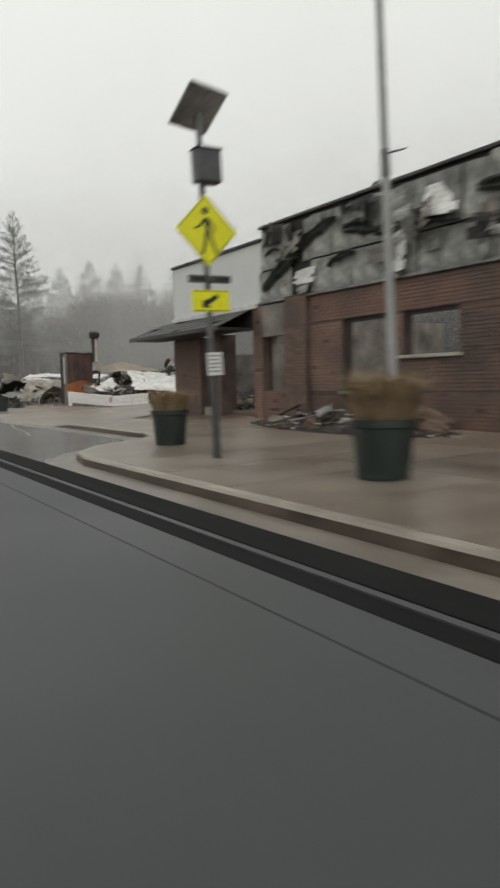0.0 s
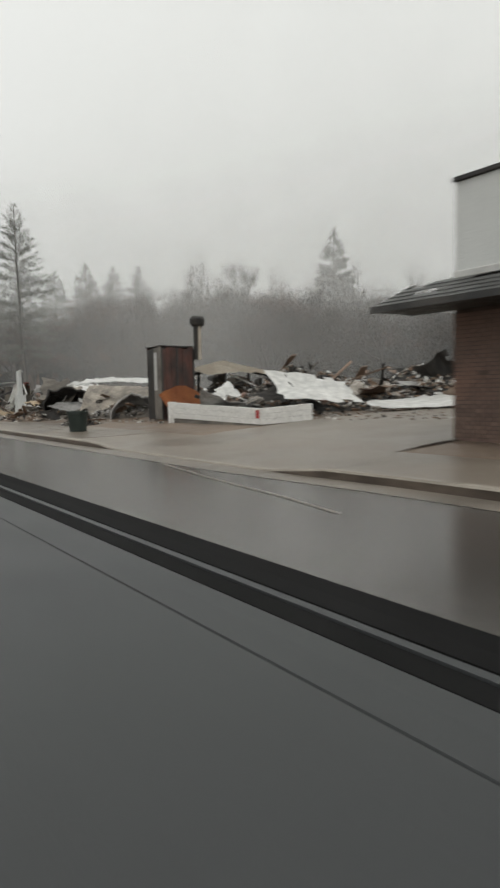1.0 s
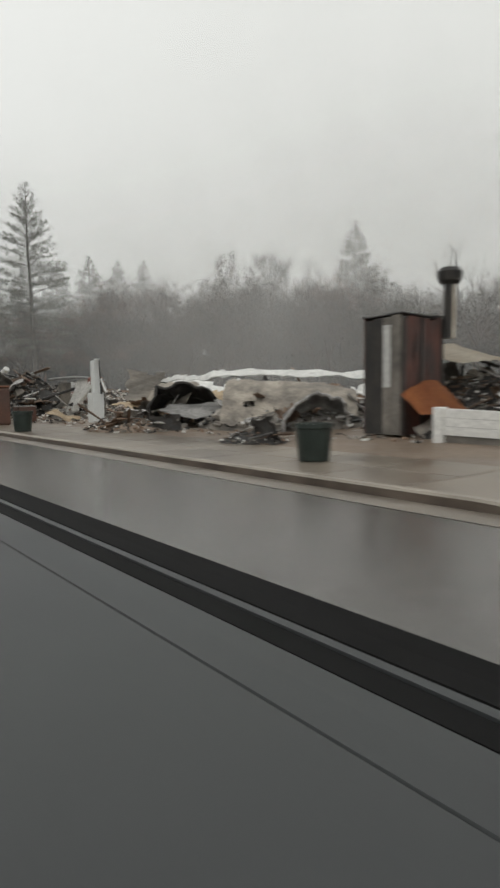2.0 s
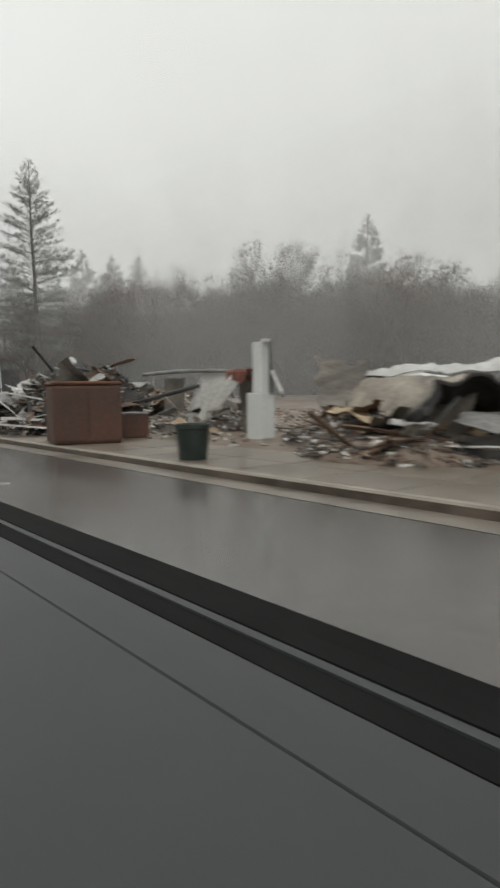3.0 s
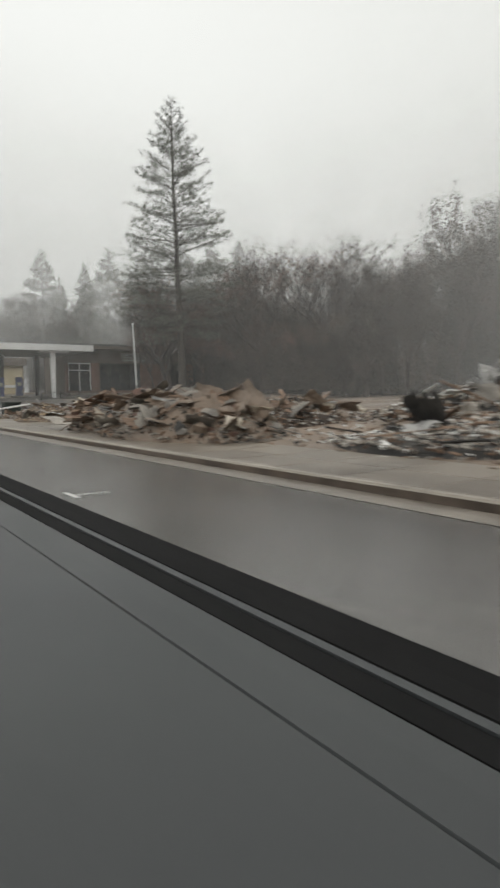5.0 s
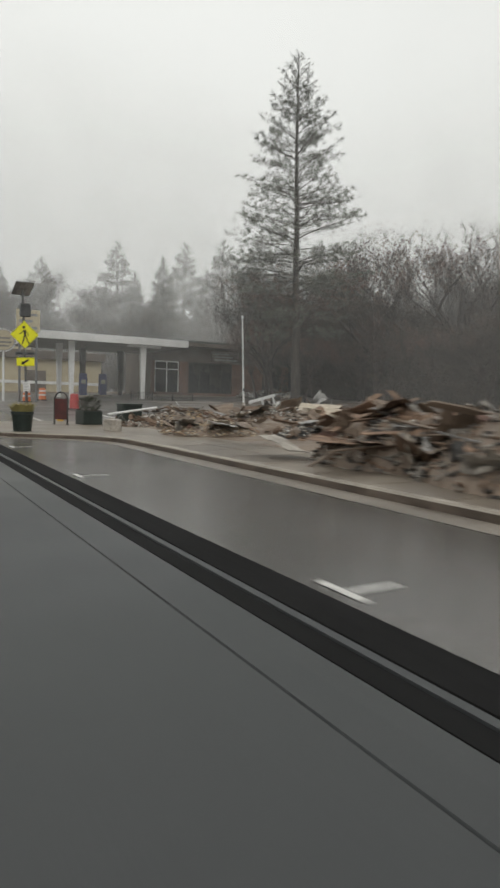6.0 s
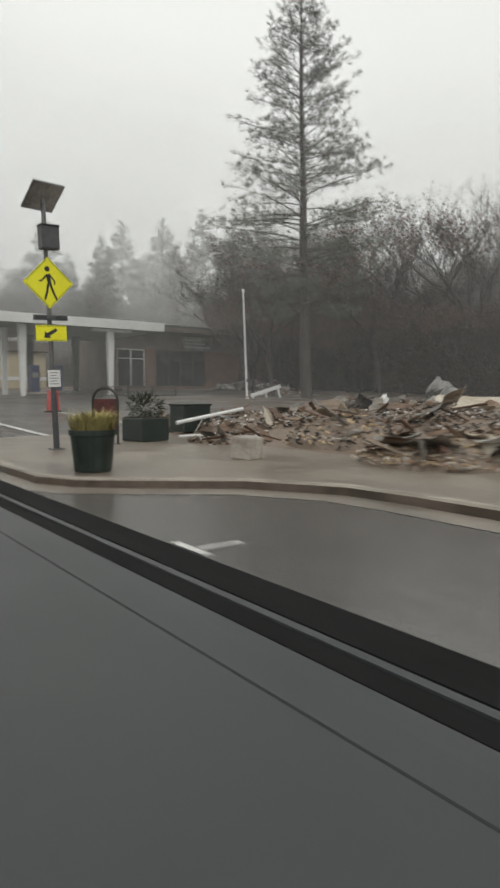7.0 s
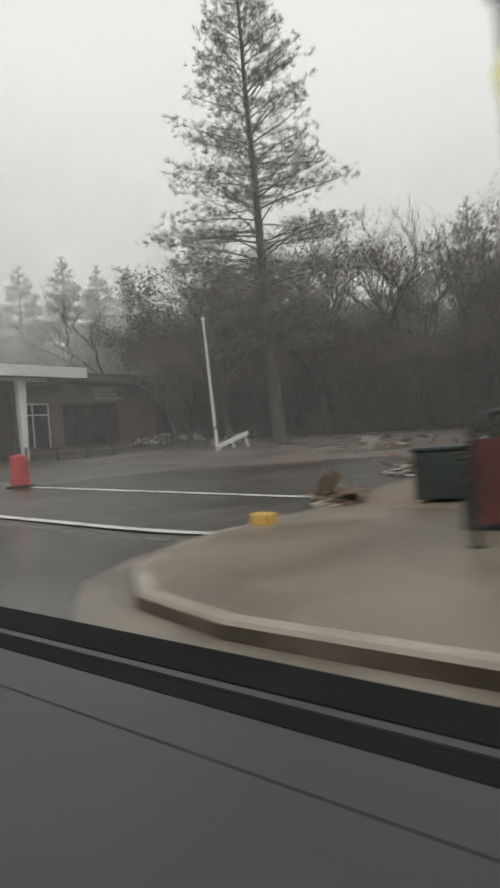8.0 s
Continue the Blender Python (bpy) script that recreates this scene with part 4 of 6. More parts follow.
# street pole before the burnt shop
lp = thing("street_pole", "slim grey steel street pole with a short bracket", "pole", 8.25, 6.6, 0.16)
lp.matrix_world = pose(8.25, 6.6, 0.16, -1.2, -1.9)
part("shaft", tube((0, 0, 0), (0, 0, 9.0), 0.085, 0.06, 14), M["pole_grey"], lp)
part("base_plate", lathe([(0.17, 0), (0.17, 0.03), (0.11, 0.05), (0.1, 0.25)], 14), M["steel"], lp)
part("bracket", tube((0, 0, 4.84), (0.16, -0.33, 4.84), 0.02, 0.015, 8), M["dark_metal"], lp, "short dark bracket")
part("collar", tube((0, 0, 4.45), (0, 0, 4.9), 0.085, 0.085, 14), M["steel"], lp)

# rubble along the shop's foot and inside it
pile(9.3, 9.2, 0.8, 3.2, 0.5, 26, "rubble and white scraps along a burnt brick wall", seed=3, big=0.5)
pile(13.2, 8.5, 2.6, 3.6, 0.9, 30, "collapsed roof rubble inside a burnt shop", seed=4)
pile(12.0, 15.6, 1.4, 1.8, 0.7, 16, "sooty rubble inside a burnt shop doorway", seed=5, big=0.7)

# ---- burnt lot beside the forecourt ----
wall_l = thing("low_white_wall", "low white painted block wall with red mark", "wall", 0, 0, 0)


def wall_courses(p, q, base0, top0, base1, top1, name, thick=0.2):
    """Painted timber courses, one on the other, between two ends of unlike height."""
    p, q = Vector(p), Vector(q)
    side = Vector((q - p).normalized())
    out = Vector((-side.y, side.x)) * thick
    core = bmesh.new()
    n = 3
    for k in range(n):
        bm = bmesh.new()
        rows_w = []
        for i in range(9):
            t = i / 8
            c = p.lerp(q, t)
            lo, hi = base0 + (base1 - base0) * t, top0 + (top1 - top0) * t
            z0, z1 = lo + (hi - lo) * k / n + 0.003, lo + (hi - lo) * (k + 1) / n - 0.003
            d = 0.006 * noise.noise((t * 9, k * 2.0, p.x))
            rows_w.append([bm.verts.new((c.x + o.x, c.y + o.y, z)) for o, z in ((out * d, z0), (out * d, z1), (out * (1 + d), z1), (out * (1 + d), z0))])
        for u, w in zip(rows_w, rows_w[1:]):
            for j in range(4):
                bm.faces.new((u[j], u[(j + 1) % 4], w[(j + 1) % 4], w[j]))
        bm.faces.new(rows_w[0][::-1])
        bm.faces.new(rows_w[-1])
        bmesh.ops.recalc_face_normals(bm, faces=bm.faces)
        part(name, bm, M["white_block"], wall_l)
    bv = [core.verts.new((c.x + o.x, c.y + o.y, z)) for c, lo, hi in ((p, base0, top0), (q, base1, top1)) for o, z in ((out * 0.12, lo - 0.2), (out * 0.12, hi - 0.012), (out * 0.88, hi - 0.012), (out * 0.88, lo - 0.2))]
    for f in ((0, 1, 2, 3), (7, 6, 5, 4), (0, 4, 5, 1), (1, 5, 6, 2), (2, 6, 7, 3), (3, 7, 4, 0)):
        core.faces.new([bv[i] for i in f])
    bmesh.ops.recalc_face_normals(core, faces=core.faces)
    part("core", core, M["soot"], wall_l, "dark core seen in the joints")


wall_courses((10.47, 24.6), (10.26, 29.1), 0.33, 0.76, 0.42, 0.92, "course", -0.2)
wall_courses((10.48, 24.59), (11.9, 24.13), 0.33, 0.765, 0.4, 0.87, "course", 0.2)
part("red_mark", box(10.452, 24.68, 0.5, 10.458, 24.83, 0.72), M["red"], wall_l, "faded red mark")
part("end_post", box(10.16, 29.11, 0.2, 10.4, 29.29, 0.95, 0.02), M["white_block"], wall_l, "white end post")

hut = thing("burnt_metal_cabin", "burnt rusty metal cabin with a flue pipe", "cabin", 10.55, 30.35, lot(11, 31.2))
hz = 2.5
panel_x = [0.0, 0.16, 0.36, 0.58, 0.8, 1.02, 1.24]
rs_h = random.Random(21)
for a, b in zip(panel_x, panel_x[1:]):
    bm = box(a + 0.003, -0.02, 0, b - 0.003, 0.02, hz + rs_h.uniform(-0.12, 0.02), 0.006)
    bmesh.ops.subdivide_edges(bm, edges=[e for e in bm.edges if e.calc_length() > 1], cuts=5)
    for vert in bm.verts:
        vert.co.y += 0.05 * noise.noise((a * 5 + vert.co.x, vert.co.z * 1.7, 3.3))
    part("wall_panel", bm, M["rust_streak"], hut, "scorched and rusted panel")
for k in range(4):
    y0 = 0.03 + k * 0.25
    part("wall_panel", box(-0.02, y0 + 0.003, 0, 0.02, y0 + 0.247, hz + rs_h.uniform(-0.1, 0.02), 0.006), M[("soot", "soot", "char", "char")[k]], hut)
part("wall_panel", box(1.22, 0.03, 0, 1.26, 1.03, hz), M["rust_streak"], hut)
part("back_panel", box(0, 1.035, 0, 1.26, 1.07, hz), M["rust_streak"], hut)
bm = box(-0.04, -0.06, hz, 1.3, 1.1, hz + 0.035, 0.012)
bmesh.ops.subdivide_edges(bm, edges=[e for e in bm.edges if e.calc_length() > 0.8], cuts=5)
for vert in bm.verts:
    vert.co.z += 0.07 * noise.noise((vert.co.x * 3, vert.co.y * 2, 1.1))
part("roof", bm, M["dark_metal"], hut, "charred sheet roof")
for k, x in enumerate((0.0, 0.58, 1.24)):
    part("corner_post", box(x - 0.03, -0.06, 0, x + 0.03, -0.03, hz - 0.05), M["dark_metal"], hut)
part("pale_strip", box(-0.034, 0.3, 1.0, -0.023, 0.5, 2.3, 0.004), M["white_metal"], hut, "pale strip of unburnt paint")
flue = part("flue_pipe", tube((1.41, -0.1, 2.05), (1.41, -0.1, 3.2), 0.12, seg=16), M["plaster"], hut, "scorched flue pipe")
part("flue_sleeve", tube((1.34, -0.12, 2.05), (1.34, -0.12, 3.22), 0.09, 0.1, 12), M["char"], flue)
part("flue_cap", lathe([(0.17, 3.2), (0.24, 3.27), (0.27, 3.46), (0.2, 3.55), (0.05, 3.58)], 16), M["char"], flue, "charred flue cap").location = (1.4, -0.1, 0)
part("flue_bracket", box(1.2, -0.12, 2.1, 1.5, -0.08, 2.14), M["dark_metal"], flue)
bm = bmesh.new()
rr = []
for i in range(9):
    t = i / 8
    rr.append([bm.verts.new((0.73 + 1.62 * t, -0.15 - 0.5 * w - 0.1 * math.sin(3 * t), 0.9 - 0.4 * w + 0.3 * (1 - w) * math.sin(math.pi * t) + 0.04 * noise.noise((t * 6, w * 3, 0)))) for w in (0, 0.25, 0.5, 0.75, 1)])
for a, b in zip(rr, rr[1:]):
    for k in range(4):
        bm.faces.new((a[k], a[k + 1], b[k + 1], b[k]))
bmesh.ops.solidify(bm, geom=bm.faces[:], thickness=0.01)
orange = tagged(new("rusted_sheet", mesh_of("rusted_sheet", bm, M["rust_bright"])), "bright orange rusted sheet leaning on a cabin", "scrap metal")
orange.matrix_world = pose(9.6, 30.35, lot(11, 31.2) - 0.05)

# fallen white roof sheets behind the low wall
for x, y, z, rot, size, key, lab in (
    (13.3, 25.6, 1.3, (34, 6, -6), (2.9, 1.5, 0.5), "white_metal", "large white roof sheet tilted on rubble"),
    (17.0, 24.6, 0.85, (10, -4, -10), (3.6, 1.6, 0.5), "white_metal", "pale roof sheet lying on rubble"),
    (11.6, 28.0, 1.0, (40, -14, 10), (1.3, 1.2, 0.7), "white_metal", "crumpled white sheet on rubble"),
    (12.9, 29.0, 0.95, (12, 4, 30), (1.6, 1.0, 0.5), "soot", "warped sooty roof panel on rubble"),
    (19.5, 26.5, 1.3, (12, 8, 5), (2.4, 1.4, 0.6), "grey_metal", "grey roof sheet lying on rubble"),
):
    one_piece("roof_sheet", lab, "roof sheet", sheet_mesh(M[key], x, 8, 8, 0.16), x, y, z, rot, size)
gable = thing("fallen_gable", "fallen tan roof gable slumped on dark rubble", "roof", 14.0, 31.2, lot(14, 31.2))
bm = bmesh.new()
prev = None
for i in range(15):
    t = i / 14
    x = -1.75 + 3.55 * t
    ridge = 1.98 - 0.21 * abs(x) + 0.05 * noise.noise((x * 2.0, 0.3, 7))
    row = [bm.verts.new((x + 0.1 * noise.noise((x, w * 3, 2)), 0.45 - 1.3 * w - 0.15 * abs(x) * w, ridge - 0.5 * w * (1 - 0.3 * abs(x)) + 0.07 * noise.noise((x * 3, w * 4, 1)))) for w in (0, 0.25, 0.5, 0.75, 1)]
    if prev:
        for j in range(4):
            bm.faces.new((prev[j], row[j], row[j + 1], prev[j + 1]))
    prev = row
bmesh.ops.solidify(bm, geom=bm.faces[:], thickness=0.04)
part("roof_skin", bm, M["plaster"], gable, "buckled tan roofing")
for x0, z0, x1, z1 in ((-1.7, 0.0, -1.5, 1.55), (-0.5, 0.0, -0.35, 1.7), (0.8, 0.0, 0.7, 1.65), (1.7, 0.0, 1.6, 1.5)):
    part("strut", tube((x0, -0.2, z0), (x1, -0.1, z1), 0.06, 0.05, 6), M["char"], gable)
part("rafter", tube((-1.8, 0.3, 1.4), (0.1, 0.3, 1.72), 0.05, 0.05, 6), M["char"], gable)
part("rafter", tube((1.85, 0.3, 1.4), (0.12, 0.3, 1.72), 0.05, 0.05, 6), M["char"], gable)
pile(14.0, 31.3, 1.9, 1.5, 1.7, 26, "dark rubble under a fallen roof gable", seed=35, big=0.8)
pile(11.3, 29.75, 0.75, 0.4, 0.45, 10, "small heap of scraps under a rusted sheet", seed=40, big=0.35)
pile(12.4, 27.4, 1.9, 2.4, 1.0, 34, "dark burnt rubble behind a low white wall", seed=7, big=0.8)
pile(17.0, 29.6, 3.6, 3.6, 1.9, 40, "dark collapsed roof rubble", seed=8, big=1.0)
pile(22.0, 27.0, 4.5, 5.0, 1.7, 40, "dark collapsed building rubble", seed=9, big=1.1)
pile(8.6, 32.9, 0.7, 1.0, 0.35, 10, "low scatter of scraps beside a burnt cabin", seed=10, big=0.4)

# collapsed pale roofing with an arched dark hood
arch = thing("collapsed_roof", "collapsed grey metal roof folded over rubble", "roof", 10.2, 36.6, lot(10.2, 36.6))


def swag(points, width, material, name, label, dz=0.25, seed=0.0, thick=0.02):
    """A long sheet following points in x, y, z, draped and creased."""
    bm = bmesh.new()
    prev, n = None, len(points) - 1
    for i in range(9 * n + 1):
        t = i / 9
        k = min(int(t), n - 1)
        p = Vector(points[k]).lerp(Vector(points[k + 1]), t - k)
        row = []
        for j in range(13):
            w = j / 12
            c = 0.13 * noise.noise((t * 1.7 + seed, w * 3, 0)) + 0.09 * abs(noise.noise((t * 4 + seed, w * 5, 1))) + 0.03 * noise.noise((t * 11, w * 9, seed))
            row.append(bm.verts.new(p + Vector((width[0] * w + c, width[1] * w + c, width[2] * w + dz * math.sin(math.pi * w) + c))))
        if prev:
            for j in range(12):
                torn = j > 7 and noise.noise((t * 2.3 + seed, j * 0.5, 9)) > 0.32
                if not torn:
                    bm.faces.new((prev[j], prev[j + 1], row[j + 1], row[j]))
        prev = row
    bmesh.ops.delete(bm, geom=[vert for vert in bm.verts if not vert.link_faces], context="VERTS")
    bmesh.ops.solidify(bm, geom=bm.faces[:], thickness=thick)
    return part(name, bm, material, arch, label)


def shell(x, y, width, height, depth, rz, material, rim, seed, lean=0.0):
    """A bent sheet standing as an open arch, with a ragged thick rim."""
    bm = bmesh.new()
    grid, front = [], []
    for i in range(19):
        a = math.pi * i / 18
        row = []
        for j in range(6):
            f = 1 - 0.12 * j
            n = 0.1 * noise.noise((i * 0.5 + seed, j * 0.7, 0)) + 0.08 * noise.noise((i * 1.3, j + seed, 2))
            row.append(bm.verts.new((-width / 2 * math.cos(a) * (1 + n) + lean * math.sin(a), depth * j / 5 + (0.16 * noise.noise((i * 0.9, seed, 4)) if j == 0 else 0), height * f * abs(math.sin(a)) ** 0.75 * (1 + 1.5 * n) - 0.03)))
        grid.append(row)
        front.append(row[0].co.copy())
    for p, q in zip(grid, grid[1:]):
        for j in range(5):
            bm.faces.new((p[j], p[j + 1], q[j + 1], q[j]))
    bmesh.ops.solidify(bm, geom=bm.faces[:], thickness=0.03)
    at = arch.matrix_world.inverted() @ pose(x, y, lot(x, y), 0, 0, rz)
    hood = part("hood", bm, material, arch, "arched grey hood")
    hood.matrix_local = at
    bm = bmesh.new()
    for k, (p, q) in enumerate(zip(front, front[1:])):
        tube(p, q, 0.045 + 0.02 * noise.noise((k * 0.8, seed, 1)), None, 6, bm)
    part("rim", bm, rim, hood, "charred ragged rim")


shell(10.3, 38.5, 2.35, 1.3, 1.7, -23, M["dark_metal"], M["char"], 1.0, -0.1)
shell(10.75, 33.2, 1.6, 0.9, 1.4, -30, M["grey_metal"], M["grey_metal"], 5.0, 0.15)
swag([(0.3, 0.0, 1.3), (1.2, -1.0, 1.25), (2.0, -2.0, 1.2), (2.6, -2.8, 1.0)], (-0.9, -0.9, -1.15), M["ash_sheet"], "roof_sheet", "grey creased roof sheet", 0.25, 5)
swag([(0.2, 0.8, 1.4), (1.4, -0.5, 1.45), (2.6, -1.8, 1.35), (3.4, -3.0, 1.3)], (0.7, 0.7, 0.1), M["white_metal"], "roof_sheet", "white creased roof sheet", 0.1, 8)
swag([(1.4, 6.2, 1.3), (1.1, 4.6, 1.4), (0.9, 3.2, 1.35), (1.1, 1.8, 1.45), (1.3, 0.6, 1.4)], (0.32, 0.12, 0.05), M["white_metal"], "roof_edge", "white bent roof edge", 0.06, 14)
swag([(1.35, 6.1, 1.28), (1.05, 4.6, 1.36), (0.85, 3.4, 1.3), (0.9, 2.4, 1.25)], (-0.9, -0.2, -1.15), M["ash_sheet"], "fallen_sheet", "slumped tan wall board", 0.22, 17)
pile(12.2, 36.0, 2.4, 3.4, 1.1, 26, "pale sheet metal and ash rubble", seed=11, big=0.9, base="soot", bits=("white_metal", "concrete", "grey_metal", "char"))
pile(8.9, 39.4, 1.3, 2.0, 0.5, 22, "splintered boards and pale scraps", seed=12, big=0.6, base="mud", bits=("white_metal", "brown_wood", "char", "soot"))
pile(17.5, 40.0, 4.0, 5.0, 1.2, 30, "low dark rubble of a burnt lot", seed=13, big=1.0)

# ---- burnt lot with the white post ----
post = thing("white_post", "charred white masonry post standing in debris", "post", 9.75, 43.95, lot(9.75, 43.95))
part("lower_block", box(-0.36, -0.42, -0.05, 0.3, 0.36, 1.05, 0.03), M["white_wall"], post)
part("shaft", box(-0.2, -0.26, 1.05, 0.18, 0.22, 2.22, 0.03), M["white_wall"], post)
part("cap", box(-0.12, -0.42, 2.2, 0.1, -0.16, 2.28, 0.02), M["white_metal"], post)
part("bracket_arm", tube((0.1, -0.5, 1.0), (0.05, -0.44, 2.22), 0.05, 0.04, 8), M["dark_metal"], post)
part("bracket_arm", tube((0.2, -0.9, 1.05), (0.1, -0.5, 1.55), 0.05, 0.05, 8), M["white_metal"], post)
post.matrix_world = post.matrix_world @ Matrix.Diagonal((0.66, 0.66, 1, 1))
frame_ = thing("roof_frame", "bent steel roof beam on leaning white panels", "roof frame", 10.5, 47.5, lot(10.5, 47.5))
bm = bmesh.new()
prev = None
for k in range(13):
    t = k / 12
    p = Vector((-0.2 + 0.3 * math.sin(2 * t), 2.9 - 5.2 * t, 1.62 + 0.1 * math.sin(math.pi * t) - 0.12 * t))
    if prev is not None:
        tube(prev, p, 0.055, 0.055, 8, bm)
    prev = p
part("beam", bm, M["grey_metal"], frame_, "long bent steel beam")
bm = bmesh.new()
prev = None
for i in range(17):
    u = i / 16
    row = []
    for j in range(9):
        w = j / 8
        fold = 0.13 * (0.3 + w) * math.sin(u * 19 + 1.5 * w)
        row.append(bm.verts.new((-0.1 - 0.45 * w - fold, -0.2 - (1.9 - 0.35 * w) * u - 0.05 * math.sin(6 * w), 1.56 - 1.5 * w ** 0.9 * (0.82 + 0.18 * math.sin(4 * u + 1)))))
    if prev:
        for j in range(8):
            bm.faces.new((prev[j], prev[j + 1], row[j + 1], row[j]))
    prev = row
bmesh.ops.solidify(bm, geom=bm.faces[:], thickness=0.008)
part("white_sheet", bm, M["white_block"], frame_, "torn white sheet hanging from beam", smooth=True)
part("beam", tube((-0.6, 2.6, 0.75), (0.2, -1.2, 1.45), 0.06, 0.06, 6), M["dark_metal"], frame_)
for y0, y1, lean, m in ((-0.3, 0.3, -0.25, "white_metal"), (-2.7, -2.0, 0.3, "soot"), (0.9, 1.9, 0.1, "soot")):
    bm = bmesh.new()
    bv = [[bm.verts.new((0.12 * math.sin(4 * a) + 0.1 + (0.5 if m == "white_metal" else 0.1) * (w - 1), y0 + (y1 - y0) * a + lean * w, 0.02 + 1.45 * w)) for a in (0, 0.25, 0.5, 0.75, 1)] for w in (0, 0.33, 0.66, 1)]
    for a, b in zip(bv, bv[1:]):
        for k in range(4):
            bm.faces.new((a[k], a[k + 1], b[k + 1], b[k]))
    bmesh.ops.solidify(bm, geom=bm.faces[:], thickness=0.02)
    part("leaning_panel", bm, M[m], frame_, "leaning pale wall panel")
bm = bmesh.new()
prev = None
for k in range(9):
    yy = -2.3 + 0.85 * k / 8
    drop = 0.16 + 0.22 * abs(noise.noise((k * 0.7, 0.4, 0)))
    row = [bm.verts.new((-0.08 + x + 0.04 * noise.noise((k * 0.9, x * 3, 1)), yy, z + 0.03 * noise.noise((k * 1.3, x * 5, 2)))) for x, z in ((-0.13, 1.52 - drop), (-0.09, 1.56), (-0.02, 1.63), (0.14, 1.63), (0.2, 1.54), (0.23, 1.54 - drop * 0.8))]
    if prev:
        for j in range(5):
            bm.faces.new((prev[j], prev[j + 1], row[j + 1], row[j]))
    prev = row
bmesh.ops.solidify(bm, geom=bm.faces[:], thickness=0.015)
part("red_cloth", bm, M["red_cloth"], frame_, "faded red cloth draped over beam")
pile(11.3, 48.4, 1.7, 2.8, 0.9, 26, "grey rubble under a fallen roof frame", seed=14, big=0.7, base="soot")
one_piece("bent_panel", "bent tan panel at the pavement's edge", "panel", sheet_mesh(M["tan_wood"], 31, 6, 6, 0.18), 9.3, 46.1, lot(9.3, 46.1) + 0.25, (20, 14, 40), (0.9, 1.1, 0.9))

# crumpled pale roofing between post and collapsed roof
for k, (x, y, z, rot, size, key, lab) in enumerate((
    (11.6, 42.2, 1.05, (70, 5, -30), (2.6, 1.2, 1.0), "soot", "soot-stained sheet standing in rubble"),
    (12.6, 40.6, 0.85, (24, 4, -38), (3.2, 1.5, 0.7), "white_metal", "crumpled white roof sheet on rubble"),
    (13.8, 42.6, 1.0, (10, 4, -30), (3.2, 1.2, 0.6), "white_metal", "white roof edge lying on rubble"),
    (11.2, 39.4, 0.6, (24, -10, -20), (2.4, 1.4, 1.0), "tan_wood", "tan roof decking slumped on rubble"),
    (10.2, 37.9, 0.5, (16, 12, -50), (1.8, 1.2, 0.9), "grey_metal", "grey sheet slumped on rubble"),
    (9.9, 41.0, 0.45, (12, 10, 25), (1.6, 1.0, 0.8), "tan_wood", "wet tan board on rubble"),
)):
    one_piece("roof_sheet", lab, "roof sheet", sheet_mesh(M[key], 40 + k, 8, 8, 0.2), x, y, lot(x, y) + z, rot, size)
pile(10.8, 41.2, 1.9, 2.4, 0.7, 30, "boards and pale scraps of a burnt building", seed=15, big=0.7, base="soot", bits=("brown_wood", "white_metal", "char", "soot"))

# ---- rusted steel cabinet at the kerb ----
cab = thing("rusted_cabinet", "rust-brown steel cabinet beside the kerb", "cabinet", 6.45, 47.0, 0.15, rz=-14)
part("body", box(-0.55, -0.55, 0.0, 1.05, 0.75, 1.38, 0.07), M["rust"], cab, smooth=False)
part("lid", box(-0.565, -0.565, 1.385, 1.065, 0.765, 1.47, 0.04), M["rust_dull"], cab, "orange-rusted lid")
for x0, x1 in ((-0.5, 0.22), (0.26, 1.0)):
    part("door", box(x0, -0.566, 0.08, x1, -0.552, 1.3, 0.005), M["rust"], cab)
for zz in (0.35, 1.05):
    part("hinge", box(0.225, -0.58, zz, 0.255, -0.553, zz + 0.1), M["dark_metal"], cab)
low = thing("rusted_box", "low dark red steel box behind a cabinet", "box", 8.3, 47.6, lot(8.3, 47.6))
part("body", box(-0.35, -0.35, 0, 0.35, 0.35, 0.62, 0.03), M["rust"], low)
part("lid", box(-0.36, -0.36, 0.62, 0.36, 0.36, 0.66, 0.01), M["grey_metal"], low)

